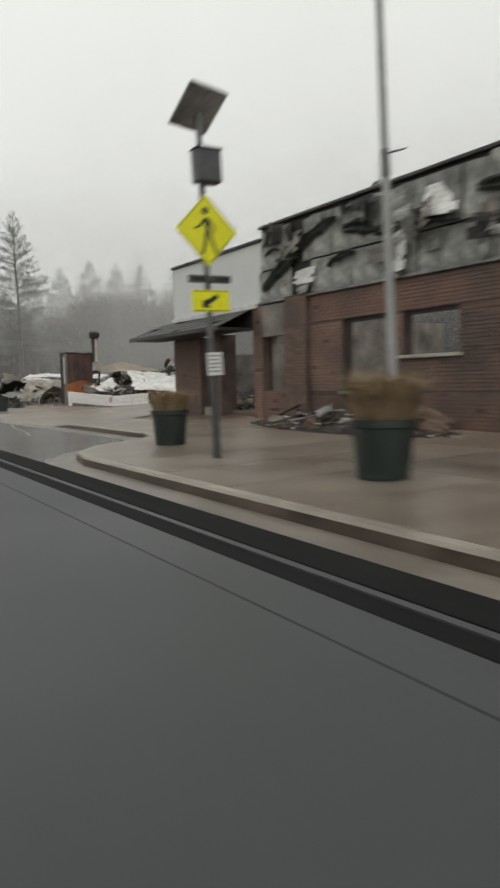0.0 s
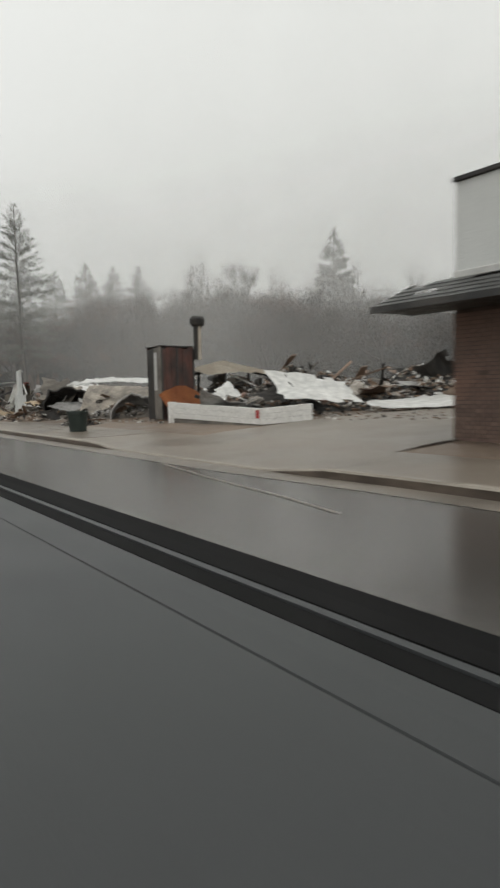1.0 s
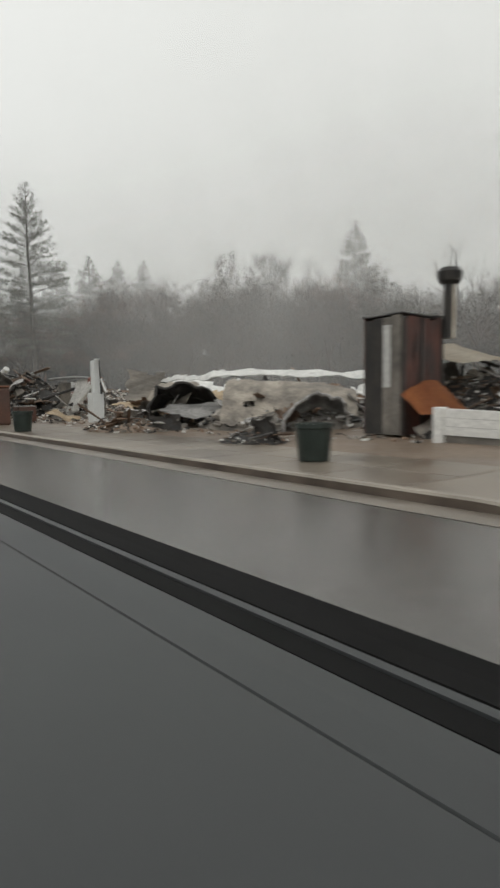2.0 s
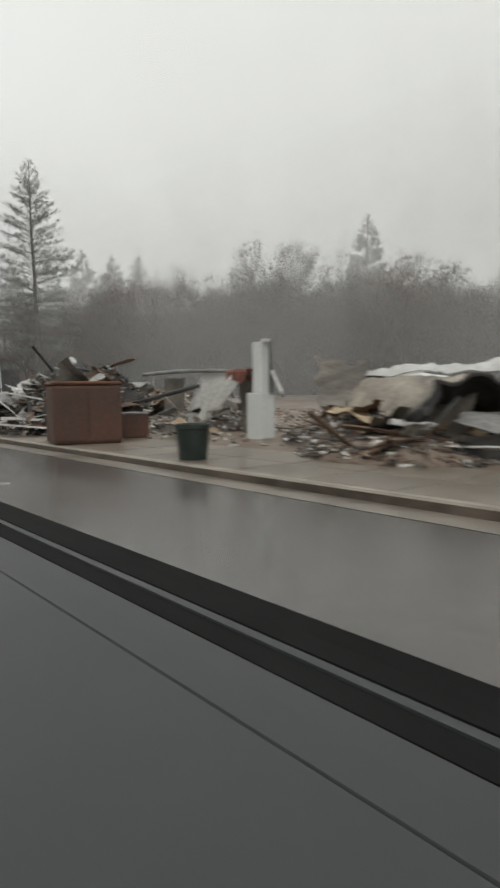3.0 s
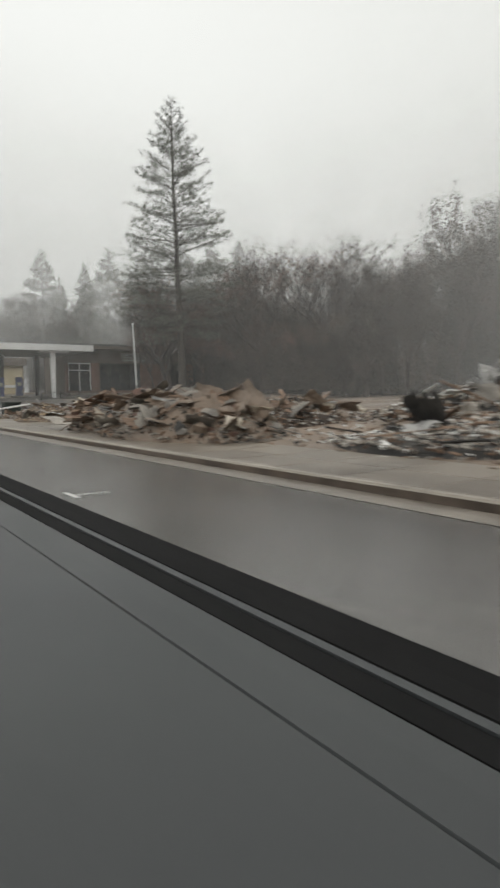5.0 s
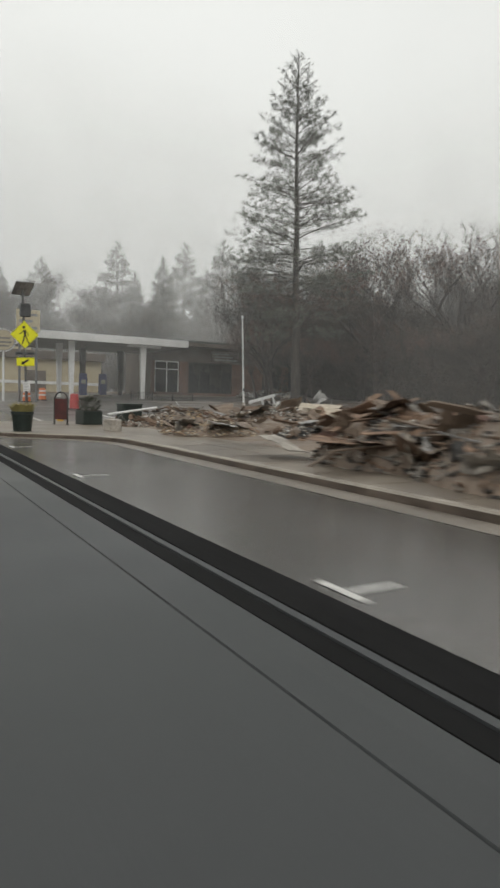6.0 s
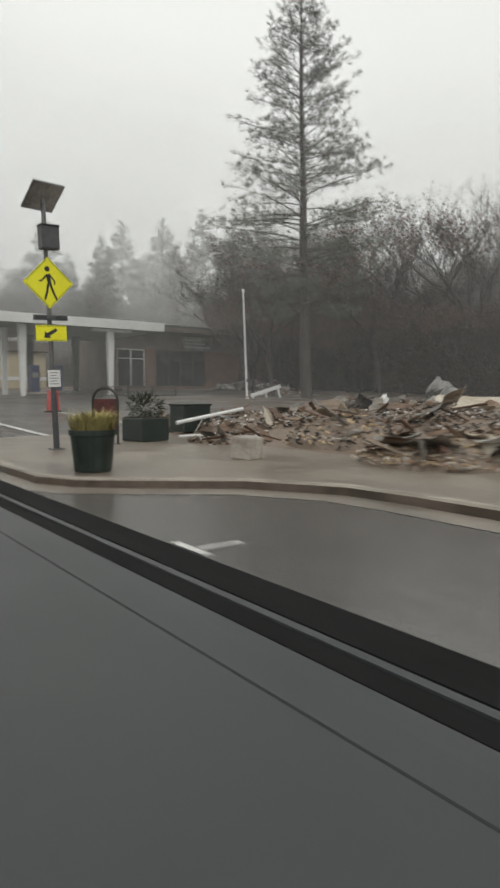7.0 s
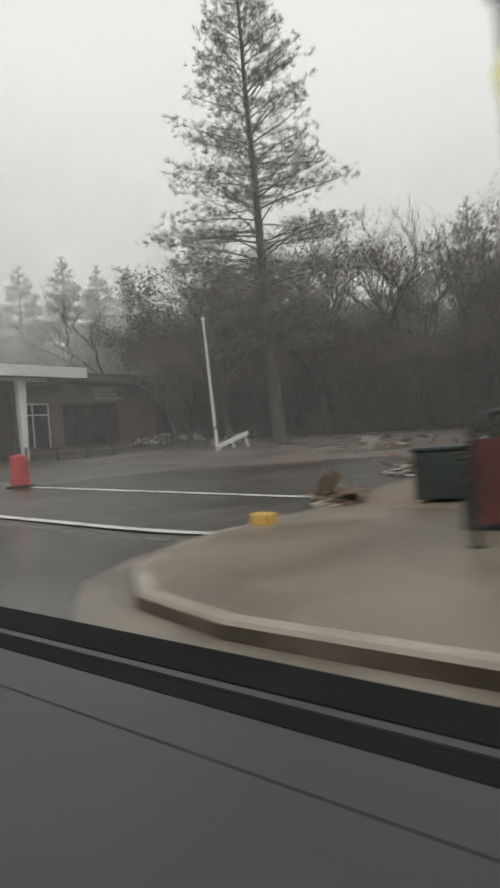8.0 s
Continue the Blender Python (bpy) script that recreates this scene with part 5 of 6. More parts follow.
# ---- the high dark pile ----
pile(9.8, 54.0, 2.6, 2.8, 2.7, 95, "high dark pile of burnt beams and metal", seed=16, big=1.0, bits=("concrete", "brown_wood", "char", "grey_metal"), mix=("plank", "plank", "sheet", "chunk"))
pile(8.2, 55.6, 1.6, 1.6, 1.3, 40, "twisted metal and burnt boards", seed=17, big=0.8, mix=("plank", "sheet", "sheet"))
pile(7.6, 52.2, 1.3, 1.6, 0.7, 26, "burnt boards and bent gutters by the pavement", seed=18, big=0.7)
for x, y, z, rot, size, key, lab in (
    (5.35, 54.3, 0.3, (4, -14, -38), (5.5, 1.5, 2.0), "tan_wood", "splintered tan board on the pavement"),
    (6.5, 55.0, 0.5, (10, -18, -60), (4.5, 1.3, 2.0), "tan_wood", "splintered tan board on rubble"),
    (4.85, 50.0, 0.16, (2, 10, 20), (5.5, 0.6, 2.0), "tan_wood", "short piece of yellow wood by the kerb"),
    (6.7, 50.6, 0.3, (3, 2, 78), (1.4, 2.2, 2.0), "white_metal", "bent white gutter on the pavement"),
    (7.4, 51.6, 0.45, (0, 4, 95), (2.0, 2.4, 3.0), "white_metal", "white gutter length lying on rubble"),
    (8.0, 53.2, 1.05, (8, 6, 60), (1.2, 2.2, 2.0), "white_metal", "white metal channel on a pile"),
    (8.0, 55.8, 1.2, (0, 10, 70), (2.0, 1.6, 2.0), "white_metal", "white board lying on a pile"),
    (8.9, 54.6, 1.7, (16, 10, -30), (1.0, 2.0, 1.4), "char", "charred beam sticking out of a pile"),
    (9.4, 56.0, 2.2, (-34, 4, -60), (0.9, 2.2, 1.5), "char", "charred beam sticking out of a pile"),
):
    one_piece("board", lab, "board", POOL["plank"][{"tan_wood": 0, "char": 3, "white_metal": 6}[key]][1], x, y, lot(x, y) + z, rot, size)
one_piece("scrap_sheet", "crumpled tan board leaning on debris by the kerb", "scrap sheet", sheet_mesh(M["tan_wood"], 71, 8, 6, 0.14, 0.03), 5.95, 54.35, lot(5.95, 54.35) + 0.2, (26, -12, -48), (1.15, 0.7, 0.7))
one_piece("metal_tank", "crushed white tank on top of a debris pile", "tank", mesh_of("metal_drum", lathe([(0.16, -0.25), (0.2, -0.2), (0.19, 0.0), (0.21, 0.2), (0.15, 0.26)], 14), M["white_metal"]), 9.6, 54.4, lot(9.6, 54.4) + 2.2, (60, 20, 0), (0.8, 0.7, 0.8))

# ---- low rubble lots further on ----
pile(13.5, 61.0, 4.0, 4.5, 0.9, 40, "low dark rubble of a burnt lot", seed=19, big=0.9)
pile(10.5, 62.5, 2.2, 3.0, 0.4, 26, "thin scatter of ash and scraps", seed=20, big=0.6)
pile(20.0, 66.0, 6.0, 6.0, 1.2, 50, "low dark rubble of a burnt lot", seed=21, big=1.2)
pile(8.6, 70.6, 2.1, 4.2, 1.5, 190, "heap of broken concrete and boards", seed=22, big=0.62, base="mud", mix=("chunk", "chunk", "plank", "sheet", "sheet"), bits=("concrete", "brown_wood", "char", "soot"), pool=POOL_BROWN)
pile(8.4, 75.0, 1.5, 2.0, 1.6, 100, "heap of broken concrete and burnt boards", seed=23, big=0.65, base="mud", mix=("chunk", "chunk", "sheet", "plank"), bits=("concrete", "soot", "char", "brown_wood"), pool=POOL_BROWN)
pile(12.5, 72.0, 3.0, 4.0, 1.05, 110, "brown rubble and burnt scraps", seed=24, big=0.55, base="soil", pool=POOL_BROWN)
pile(15.0, 79.0, 4.0, 4.0, 0.8, 45, "low brown rubble on a cleared lot", seed=25, big=0.65, base="mud", pool=POOL_BROWN)
pile(9.6, 84.4, 2.2, 1.9, 0.5, 38, "low rubble of tan boards and plaster", seed=26, big=0.5, base="mud", bits=("tan_wood", "concrete", "plaster", "brown_wood"), pool=POOL_BROWN)
pile(10.0, 87.6, 1.5, 1.6, 0.8, 38, "heap of broken stone and boards", seed=27, big=0.5, base="mud", mix=("chunk", "plank", "plank"), bits=("concrete", "tan_wood", "mud", "char"), pool=POOL_BROWN)
pile(14.0, 88.5, 3.0, 2.6, 0.7, 45, "low rubble of boards and ash", seed=28, big=0.6, base="mud", pool=POOL_BROWN)
pile(11.2, 81.4, 1.6, 1.2, 0.55, 30, "low dark heap of ash", seed=29, big=0.6, base="char", pool=POOL_BROWN)
pile(18.0, 92.0, 3.0, 2.4, 0.6, 30, "low dark rubble by a yard", seed=30, big=0.9)
pile(12.8, 93.0, 3.4, 1.8, 0.5, 50, "low brown rubble and burnt scraps at a yard's edge", seed=36, big=0.55, base="mud", pool=POOL_BROWN)
pile(27.5, 104.0, 4.2, 2.4, 0.5, 40, "low brown rubble washed over a muddy yard", seed=39, big=0.6, base="wet_mud", bits=("mud", "brown_wood", "char"), pool=POOL_BROWN)
pile(18.0, 96.4, 3.6, 2.0, 0.5, 40, "low brown rubble spread over a yard's edge", seed=37, big=0.7, base="mud", pool=POOL_BROWN)
pile(9.8, 95.6, 0.7, 0.5, 0.3, 14, "small heap of broken slabs beside a side street", seed=38, big=0.5, base="mud", mix=("sheet", "chunk"), pool=POOL_BROWN)
pile(8.5, 90.2, 0.9, 1.2, 0.3, 24, "scatter of scraps on wet concrete", seed=31, big=0.4, base="mud", pool=POOL_BROWN)
for x, y, z, rot, size, key, lab in (
    (15.8, 88.6, 0.42, (38, 4, -58), (2.3, 0.9, 0.35), "plaster", "pale tan board leaning on brown rubble"),
    (13.4, 85.0, 0.3, (8, 6, 40), (1.2, 0.8, 0.4), "soot", "pale scorched sheet on brown rubble"),
    (8.8, 83.2, 0.35, (10, 10, 60), (1.2, 0.9, 0.6), "white_metal", "white scrap sheet on rubble"),
    (7.0, 77.0, 0.3, (14, 14, 15), (0.9, 1.0, 0.6), "concrete", "broken slab tipped on rubble"),
    (7.1, 69.4, 0.5, (50, 20, 30), (0.9, 0.8, 0.6), "concrete", "broken pale slab standing in rubble"),
):
    one_piece("scrap_sheet", lab, "scrap sheet", sheet_mesh(M[key], int(x * 10), 6, 6, 0.12, 0.03), x, y, lot(x, y) + z, rot, size)
one_piece("white_pole", "long white pole lying on rubble", "pole", mesh_of("white_pole", tube((0, -1.12, 0), (0, 1.12, 0), 0.05, 0.045, 10), M["sign_white"]), 8.97, 91.68, 0.72, (8, 0, -82), (1, 1, 1))
one_piece("white_pole", "thin white pole lying on wet concrete", "pole", mesh_of("white_pole", tube((0, -1.5, 0), (0, 1.5, 0), 0.03, 0.03, 8), M["sign_white"]), 8.9, 90.9, 0.3, (0, 0, -80), (1, 1, 1))
one_piece("block", "broken grey block on the pavement", "block", mesh_of("block", box(-0.23, -0.2, -0.2, 0.23, 0.2, 0.2, 0.04), M["concrete"]), 6.6, 86.9, 0.34, (4, 0, 20), (1, 1, 1))

# small bits strewn over the burnt lots
for k, name in enumerate(("concrete", "brown_wood", "char", "white_metal", "mud")):
    v2, f2 = shards(900, 6.0, 36.0, lambda u, w: lot(14.0 + u, 56.0 + w) - 0.005, 0.06, 900 + k)
    ob = new("litter", from_lists("litter", v2, f2, M[name]))
    ob.location = (14.0, 56.0, 0.0)
    tagged(ob, "small burnt scraps strewn over wet ground", "litter", kind="stuff")

# black hoop rack by the crossing
rack = thing("hoop_rack", "dark steel hoop rack with a dark red panel", "rack", 5.95, 91.35, 0.15, rz=40)
bm = bmesh.new()
pts = [(0, -0.3, 0.0), (0, -0.3, 0.95)] + [(0, -0.3 * math.cos(math.pi * k / 8), 0.95 + 0.3 * math.sin(math.pi * k / 8)) for k in range(1, 8)] + [(0, 0.3, 0.95), (0, 0.3, 0.0)]
for a, b in zip(pts, pts[1:]):
    tube(a, b, 0.03, 0.03, 8, bm)
part("hoop", bm, M["dark_metal"], rack)
part("panel", box(-0.012, -0.27, 0.2, 0.012, 0.27, 1.0, 0.006), M["dark_red"], rack, "dark red panel")
for dy in (-0.3, 0.3):
    part("foot_plate", lathe([(0.07, 0.0), (0.07, 0.012), (0.035, 0.02)], 12), M["dark_metal"], rack).location = (0, dy, 0)

# picket fence, bush planter and box behind the corner pavement
fence = thing("picket_fence", "low black steel picket fence beside the filling station", "fence", 19.0, 121.0, lot(21, 121) - 0.02, rz=1)
fence.matrix_world = fence.matrix_world @ Matrix.Diagonal((1.65, 1.0, 0.7, 1))
for zz in (0.2, 1.08):
    part("rail", box(0, -0.02, zz, 3.6, 0.02, zz + 0.05), M["dark_metal"], fence)
for k in range(4):
    post_ = part("post", box(1.2 * k - 0.035, -0.035, -0.1, 1.2 * k + 0.035, 0.035, 1.2), M["dark_metal"], fence)
    part("finial", lathe([(0.03, 1.2), (0.05, 1.24), (0.03, 1.29)], 8), M["dark_metal"], post_).location = (1.2 * k, 0, 0)
for k in range(27):
    if k % 9:
        part("picket", box(4.8 * k / 36 - 0.009, -0.055, 0.1, 4.8 * k / 36 + 0.009, -0.022, 1.15), M["dark_metal"], fence)
tub = thing("bush_tub", "square dark tub with a withered bush", "planter", 7.15, 91.75, 0.15, rz=10)
part("tub", box(-0.4, -0.4, 0, 0.4, 0.4, 0.55, 0.03), M["planter"], tub)
part("soil", box(-0.36, -0.36, 0.55, 0.36, 0.36, 0.57), M["soil"], tub)
rs_b = random.Random(8)
verts, faces = [], []
for _ in range(700):
    d = Vector((rs_b.gauss(0, 1), rs_b.gauss(0, 1), rs_b.gauss(0, 1))).normalized()
    p = Vector((0, 0, 0.8)) + Vector((d.x * 0.45, d.y * 0.45, d.z * 0.33)) * rs_b.random() ** 0.4
    s1 = d.cross(Vector((rs_b.uniform(-1, 1), rs_b.uniform(-1, 1), 1))).normalized() * 0.02
    i = len(verts)
    verts += [p - s1, p + s1, p + d * rs_b.uniform(0.06, 0.14)]
    faces.append((i, i + 1, i + 2))
part("bush", from_lists("bush", verts, faces, M["yard_green"]), None, tub, "dull green withered bush")
bin_ = thing("storage_box", "dark green storage box on wet ground", "box", 9.4, 93.4, lot(9.4, 93.4), rz=5)
part("body", box(-0.45, -0.35, 0, 0.45, 0.35, 0.72, 0.03), M["planter"], bin_)
part("lid", box(-0.48, -0.38, 0.72, 0.48, 0.38, 0.78, 0.02), M["planter"], bin_)

# torn scraps still hanging on the burnt shop's parapet
rs_s = random.Random(14)
SCRAPS = [sheet_mesh(M[k], 60 + i, 6, 6, 0.15) for i, k in enumerate(("soot", "stripped", "char", "white_metal", "awning", "stripped"))]
for k in range(46):
    ob = part("cladding_scrap", rs_s.choice(SCRAPS), None, shop)
    q = rs_s.uniform(0.22, 0.7)
    ob.matrix_local = Matrix.LocRotScale((FX - rs_s.uniform(0.08, 0.16), rs_s.uniform(3.5, 12.8), rs_s.uniform(3.45, 5.05)), Euler((rs_s.gauss(0, 0.5), radians(90) + rs_s.gauss(0, 0.18), rs_s.gauss(0, 0.15))), (q * rs_s.uniform(0.4, 1.0), q * rs_s.uniform(0.8, 1.8), q * 0.5))

# ---- filling station ----
st = thing("station_canopy", "white-edged filling station canopy on steel columns", "canopy", 0, 0, 0)
CX0, CX1, CY0, CY1, CZ = 11.5, 26.0, 124.6, 138.0, 6.25
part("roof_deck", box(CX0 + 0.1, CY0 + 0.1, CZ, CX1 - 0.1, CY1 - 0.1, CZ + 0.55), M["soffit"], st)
part("fascia", box(CX0, CY0, CZ - 0.02, CX1, CY0 + 0.098, CZ + 0.66, 0.01), M["fascia"], st, "white fascia")
part("fascia", box(CX1 - 0.098, CY0 + 0.1, CZ - 0.02, CX1, CY1, CZ + 0.66, 0.01), M["store_dark"], st, "dark end fascia")
part("fascia", box(CX0, CY0 + 0.1, CZ - 0.02, CX0 + 0.098, CY1, CZ + 0.66, 0.01), M["fascia"], st)
for x, y, w, m in ((15.0, 126.0, 0.2, "fascia"), (14.7, 129.5, 0.2, "fascia"), (21.7, 125.6, 0.2, "fascia"), (18.3, 134.5, 0.22, "dark_metal"), (22.4, 134.5, 0.22, "dark_metal")):
    bm = box(x - w, y - w, lot(x, y) - 0.05, x + w, y + w, CZ, 0.02)
    for vert in bm.verts:
        vert.co.x = x + (vert.co.x - x) * (0.75 + 0.85 * max(0, (vert.co.z - 1) / CZ))
    part("column", bm, M[m], st)
part("lamp_box", box(20.2, 125.2, CZ - 0.2, 23.4, 125.9, CZ - 0.03, 0.02), M["fascia"], st, "pale lamp box under canopy")
for x, y in ((17.0, 129.5), (19.4, 131.0)):
    z = lot(x, y)
    pump = thing("fuel_pump", "dark blue fuel pump under a canopy", "fuel pump", x, y, z, group="fuel pumps")
    part("plinth", box(-0.9, -0.5, 0, 0.9, 0.5, 0.18, 0.03), M["concrete"], pump)
    part("cabinet", box(-0.35, -0.25, 0.18, 0.35, 0.25, 2.3, 0.03), M["blue"], pump)
    part("display", box(-0.22, -0.258, 1.3, 0.22, -0.252, 1.7), M["bars_grey"], pump)
    part("hose", tube((0.4, 0, 0.9), (0.42, 0, 1.9), 0.03, 0.03, 8), M["rubber"], pump)

v, f = grid_sheet([19.6 + 0.6 * k for k in range(14)], [116.4 + 0.5 * k for k in range(9)], lambda x, y: lot(x, y) + 0.035 + 0.01 * noise.noise((x, y, 1.0)) - 0.1 * step(0.8, 1.0, max(abs(x - 23.5) / 3.9, abs(y - 118.4) / 2.0) + 0.1 * noise.noise((x, y, 5.0))))
tagged(new("concrete_apron", from_lists("concrete_apron", v, f, M["slab"], True)), "tan wet concrete apron before a burnt shop", "pavement", kind="structure")
store = thing("station_shop", "burnt grey-brown station shop with gutted windows", "shop", 0, 0, 0)
SY, SX0, SX1 = 133.6, 25.6, 45.2
rs_w = random.Random(3)
sz = lot(34, SY) - 0.1
part("wall", box(SX0, SY, sz, SX1, SY + 0.3, sz + 0.45), M["store_brick"], store)
part("wall", box(SX0, SY, sz + 3.9, SX1, SY + 0.3, sz + 6.0), M["store_dark"], store, "grey-brown upper wall")
for a, b in ((SX0, 26.0), (28.9, 30.0), (35.6, 39.7), (42.2, 43.4), (44.7, SX1)):
    part("pier", box(a, SY - 0.06, sz, b, SY + 0.3, sz + 3.9), M["store_brick"], store, "sooty brick pier")
for a, b, shop_frame in ((26.0, 28.9, "fascia"), (30.0, 35.6, "dark_metal"), (39.7, 42.2, "char"), (43.4, 44.7, "char")):
    win = part("window", box(a + 0.001, SY + 0.09, sz + 3.78, b - 0.001, SY + 0.2, sz + 3.899), M[shop_frame], store, "burnt-out shop window")
    n = max(2, int((b - a) / 1.3))
    w = (b - a - 0.12) / n
    for k in range(n):
        x, top = a + 0.06 + w * k, rs_w.choice((0.6, 1.0, 1.6, 3.0))
        bm = prism([(x + 0.05, 0), (x + w - 0.05, 0), (x + w - 0.05, top * rs_w.uniform(0.5, 1)), (x + w * 0.6, top * rs_w.uniform(0.6, 0.9)), (x + w * 0.35, top), (x + 0.05, top * rs_w.uniform(0.6, 1))], 0.02)
        bmesh.ops.translate(bm, verts=bm.verts, vec=(0, SY + 0.15, sz + 0.47))
        part("pane", bm, M["glass"], win, "broken dark pane")
    for k in range(n + 1):
        x = a + 0.06 + (b - a - 0.12) * k / n
        part("mullion", box(x - 0.05, SY + 0.08, sz + 0.45, x + 0.05, SY + 0.139, sz + 3.9), M[shop_frame], win)
    part("transom", box(a + 0.06, SY + 0.06, sz + 2.95, b - 0.06, SY + 0.078, sz + 3.03), M[shop_frame], win)
part("eave", box(SX0 - 0.5, SY - 1.3, sz + 5.55, SX1 + 0.4, SY - 0.001, sz + 6.0, 0.03), M["store_dark"], store, "deep dark eave")
part("roof", box(SX0 - 0.5, SY - 1.35, sz + 6.005, SX1 + 0.4, SY + 9, sz + 6.2, 0.03), M["shingle"], store, "dark flat roof")
part("back_wall", box(SX0, SY + 8.5, sz, SX1, SY + 8.8, sz + 6.0), M["char"], store)
part("side_wall", box(SX1 - 0.3, SY + 0.302, sz, SX1, SY + 8.499, sz + 6.0), M["store_dark"], store)
part("side_wall", box(SX0, SY + 0.302, sz, SX0 + 0.3, SY + 8.499, sz + 6.0), M["store_dark"], store)
sign_board = part("sign_board", box(32.9, SY - 0.12, sz + 4.05, 36.4, SY - 0.01, sz + 5.3, 0.02), M["soot"], store, "faded shop sign board")
for k in range(3):
    part("letter_bar", box(33.2, SY - 0.135, sz + 4.25 + 0.33 * k, 36.1 - 0.5 * k, SY - 0.122, sz + 4.4 + 0.33 * k), M["bars_grey"], sign_board)
part("step", box(SX0, SY - 1.9, sz - 0.1, 36.5, SY - 0.07, sz + 0.16, 0.03), M["pavement"], store)
pile(39.5, 131.4, 4.6, 1.6, 1.1, 46, "dark rubble and white scraps before a burnt shop", seed=33, big=0.8, bits=("white_metal", "char", "soot", "concrete"))
pile(33.5, 118.6, 2.2, 1.4, 0.7, 26, "low brown rubble beside a tall pine", seed=34, big=0.7, base="mud", pool=POOL_BROWN)

tan = thing("tan_building", "long tan stucco building with dark roof band", "building", 0, 0, 0)
tz = lot(10, 148)
part("wall", box(-14, 147, tz - 0.3, 24, 147.4, tz + 4.0), M["store_tan"], tan)
part("roof_band", box(-14.4, 146.4, tz + 4.0, 24.4, 156, tz + 5.0, 0.05), M["store_dark"], tan, "dark roof band")
part("upper_wall", box(-14, 150, tz + 5.0, 16, 150.4, tz + 6.6), M["store_tan"], tan)
for x in (-9, -3, 3, 9, 15):
    part("door", box(x, 146.95, tz - 0.3, x + 2.2, 146.99, tz + 2.6), M["store_dark"], tan)
part("white_band", box(-14, 146.9, tz + 1.0, 24, 146.94, tz + 1.35), M["fascia"], tan)

ps = thing("price_sign", "tan price sign board on posts", "sign", 9.7, 118.5, lot(9.7, 118.5))
board = part("board", box(-0.8, -0.1, 5.4, 0.95, 0.1, 7.1, 0.04), M["store_tan"], ps)
for k in range(3):
    part("print_bar", box(-0.6, -0.112, 5.62 + 0.5 * k, 0.75 - 0.35 * (k % 2), -0.102, 5.82 + 0.5 * k), M["bars_grey"], board)
for x in (-0.55, 0.7):
    part("post", tube((x, 0, 0), (x, 0, 5.4), 0.09, 0.09, 10), M["steel"], ps)

rsn = thing("round_sign", "round pale sign with a studded rim on a post", "sign", 8.2, 120.0, lot(8.2, 120.0) - 0.4)
part("post", tube((0, 0, 0), (0, 0, 4.3), 0.1, 0.08, 10), M["fascia"], rsn)
disc = part("disc", tube((0, -0.08, 5.15), (0, 0.08, 5.15), 0.92, 0.92, 32), M["store_dark"], rsn)
part("face", tube((0, -0.1, 5.15), (0, -0.082, 5.15), 0.76, 0.76, 32), M["store_tan"], disc)
for k in range(28):
    a = 2 * math.pi * k / 28
    part("stud", box(0.85 * math.cos(a) - 0.06, -0.11, 5.15 + 0.85 * math.sin(a) - 0.06, 0.85 * math.cos(a) + 0.06, -0.082, 5.15 + 0.85 * math.sin(a) + 0.06, 0.01), M["fascia"], disc)
for z, w in ((5.32, 0.5), (5.0, 0.58), (4.72, 0.4)):
    part("print_bar", box(-w, -0.115, z - 0.07, w, -0.102, z + 0.07), M["soot"], disc)

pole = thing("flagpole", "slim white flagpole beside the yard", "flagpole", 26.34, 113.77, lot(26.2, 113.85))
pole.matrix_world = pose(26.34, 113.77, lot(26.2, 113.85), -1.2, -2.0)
part("shaft", tube((0, 0, 0), (0, 0, 7.25), 0.085, 0.05, 12), M["sign_white"], pole)
part("finial", lathe([(0.02, 7.22), (0.09, 7.3), (0.1, 7.38), (0.04, 7.46)], 12), M["sign_white"], pole)
part("collar", tube((0, 0, 0), (0, 0, 0.25), 0.16, 0.12, 12), M["concrete"], pole)
part("cleat", box(-0.09, -0.14, 1.2, 0.02, -0.07, 1.4), M["steel"], pole)

for bx, by, rz in ((28.7, 114.5, -6),):
    bench = thing("rail_barrier", "low white rail barrier with short posts", "barrier", bx, by, lot(bx, by), rz=rz, group="white rail barriers")
    part("rail", box(-1.3, -0.05, 0.42, 1.3, 0.05, 0.68, 0.02), M["sign_white"], bench)
    for x in (-1.1, 0, 1.1):
        part("post", box(x - 0.07, 0.055, -0.32 - 0.29 * x, x + 0.07, 0.17, 0.6, 0.01), M["sign_white"], bench)
    bench.matrix_world = bench.matrix_world @ pose(0, 0, 0.0, 0, -16, 0)

# orange and red road barrels at the side street
for x, y, key in ((10.58, 107.5, "red"), (9.6, 118.0, "orange"), (11.4, 121.0, "orange")):
    b = thing("road_barrel", "red plastic road barrel" if key == "red" else "orange plastic road barrel with white bands", "road barrel", x, y, lot(x, y) + 0.02, group="road barrels")
    part("rubber_base", lathe([(0.42, 0), (0.42, 0.06), (0.3, 0.08)], 16), M["rubber"], b)
    drum = part("drum", lathe([(0.3, 0.05), (0.3, 0.35), (0.28, 0.36), (0.28, 0.66), (0.26, 0.67), (0.26, 0.95), (0.22, 1.0), (0.08, 1.02)], 18), M[key], b)
    for z, r in ((0.4, 0.283), (0.72, 0.263)) if key == "orange" else ():
        part("band", lathe([(r, z), (r + 0.002, z + 0.02), (r + 0.002, z + 0.1), (r, z + 0.12)], 18), M["sign_white"], drum)

# ---- trees ----


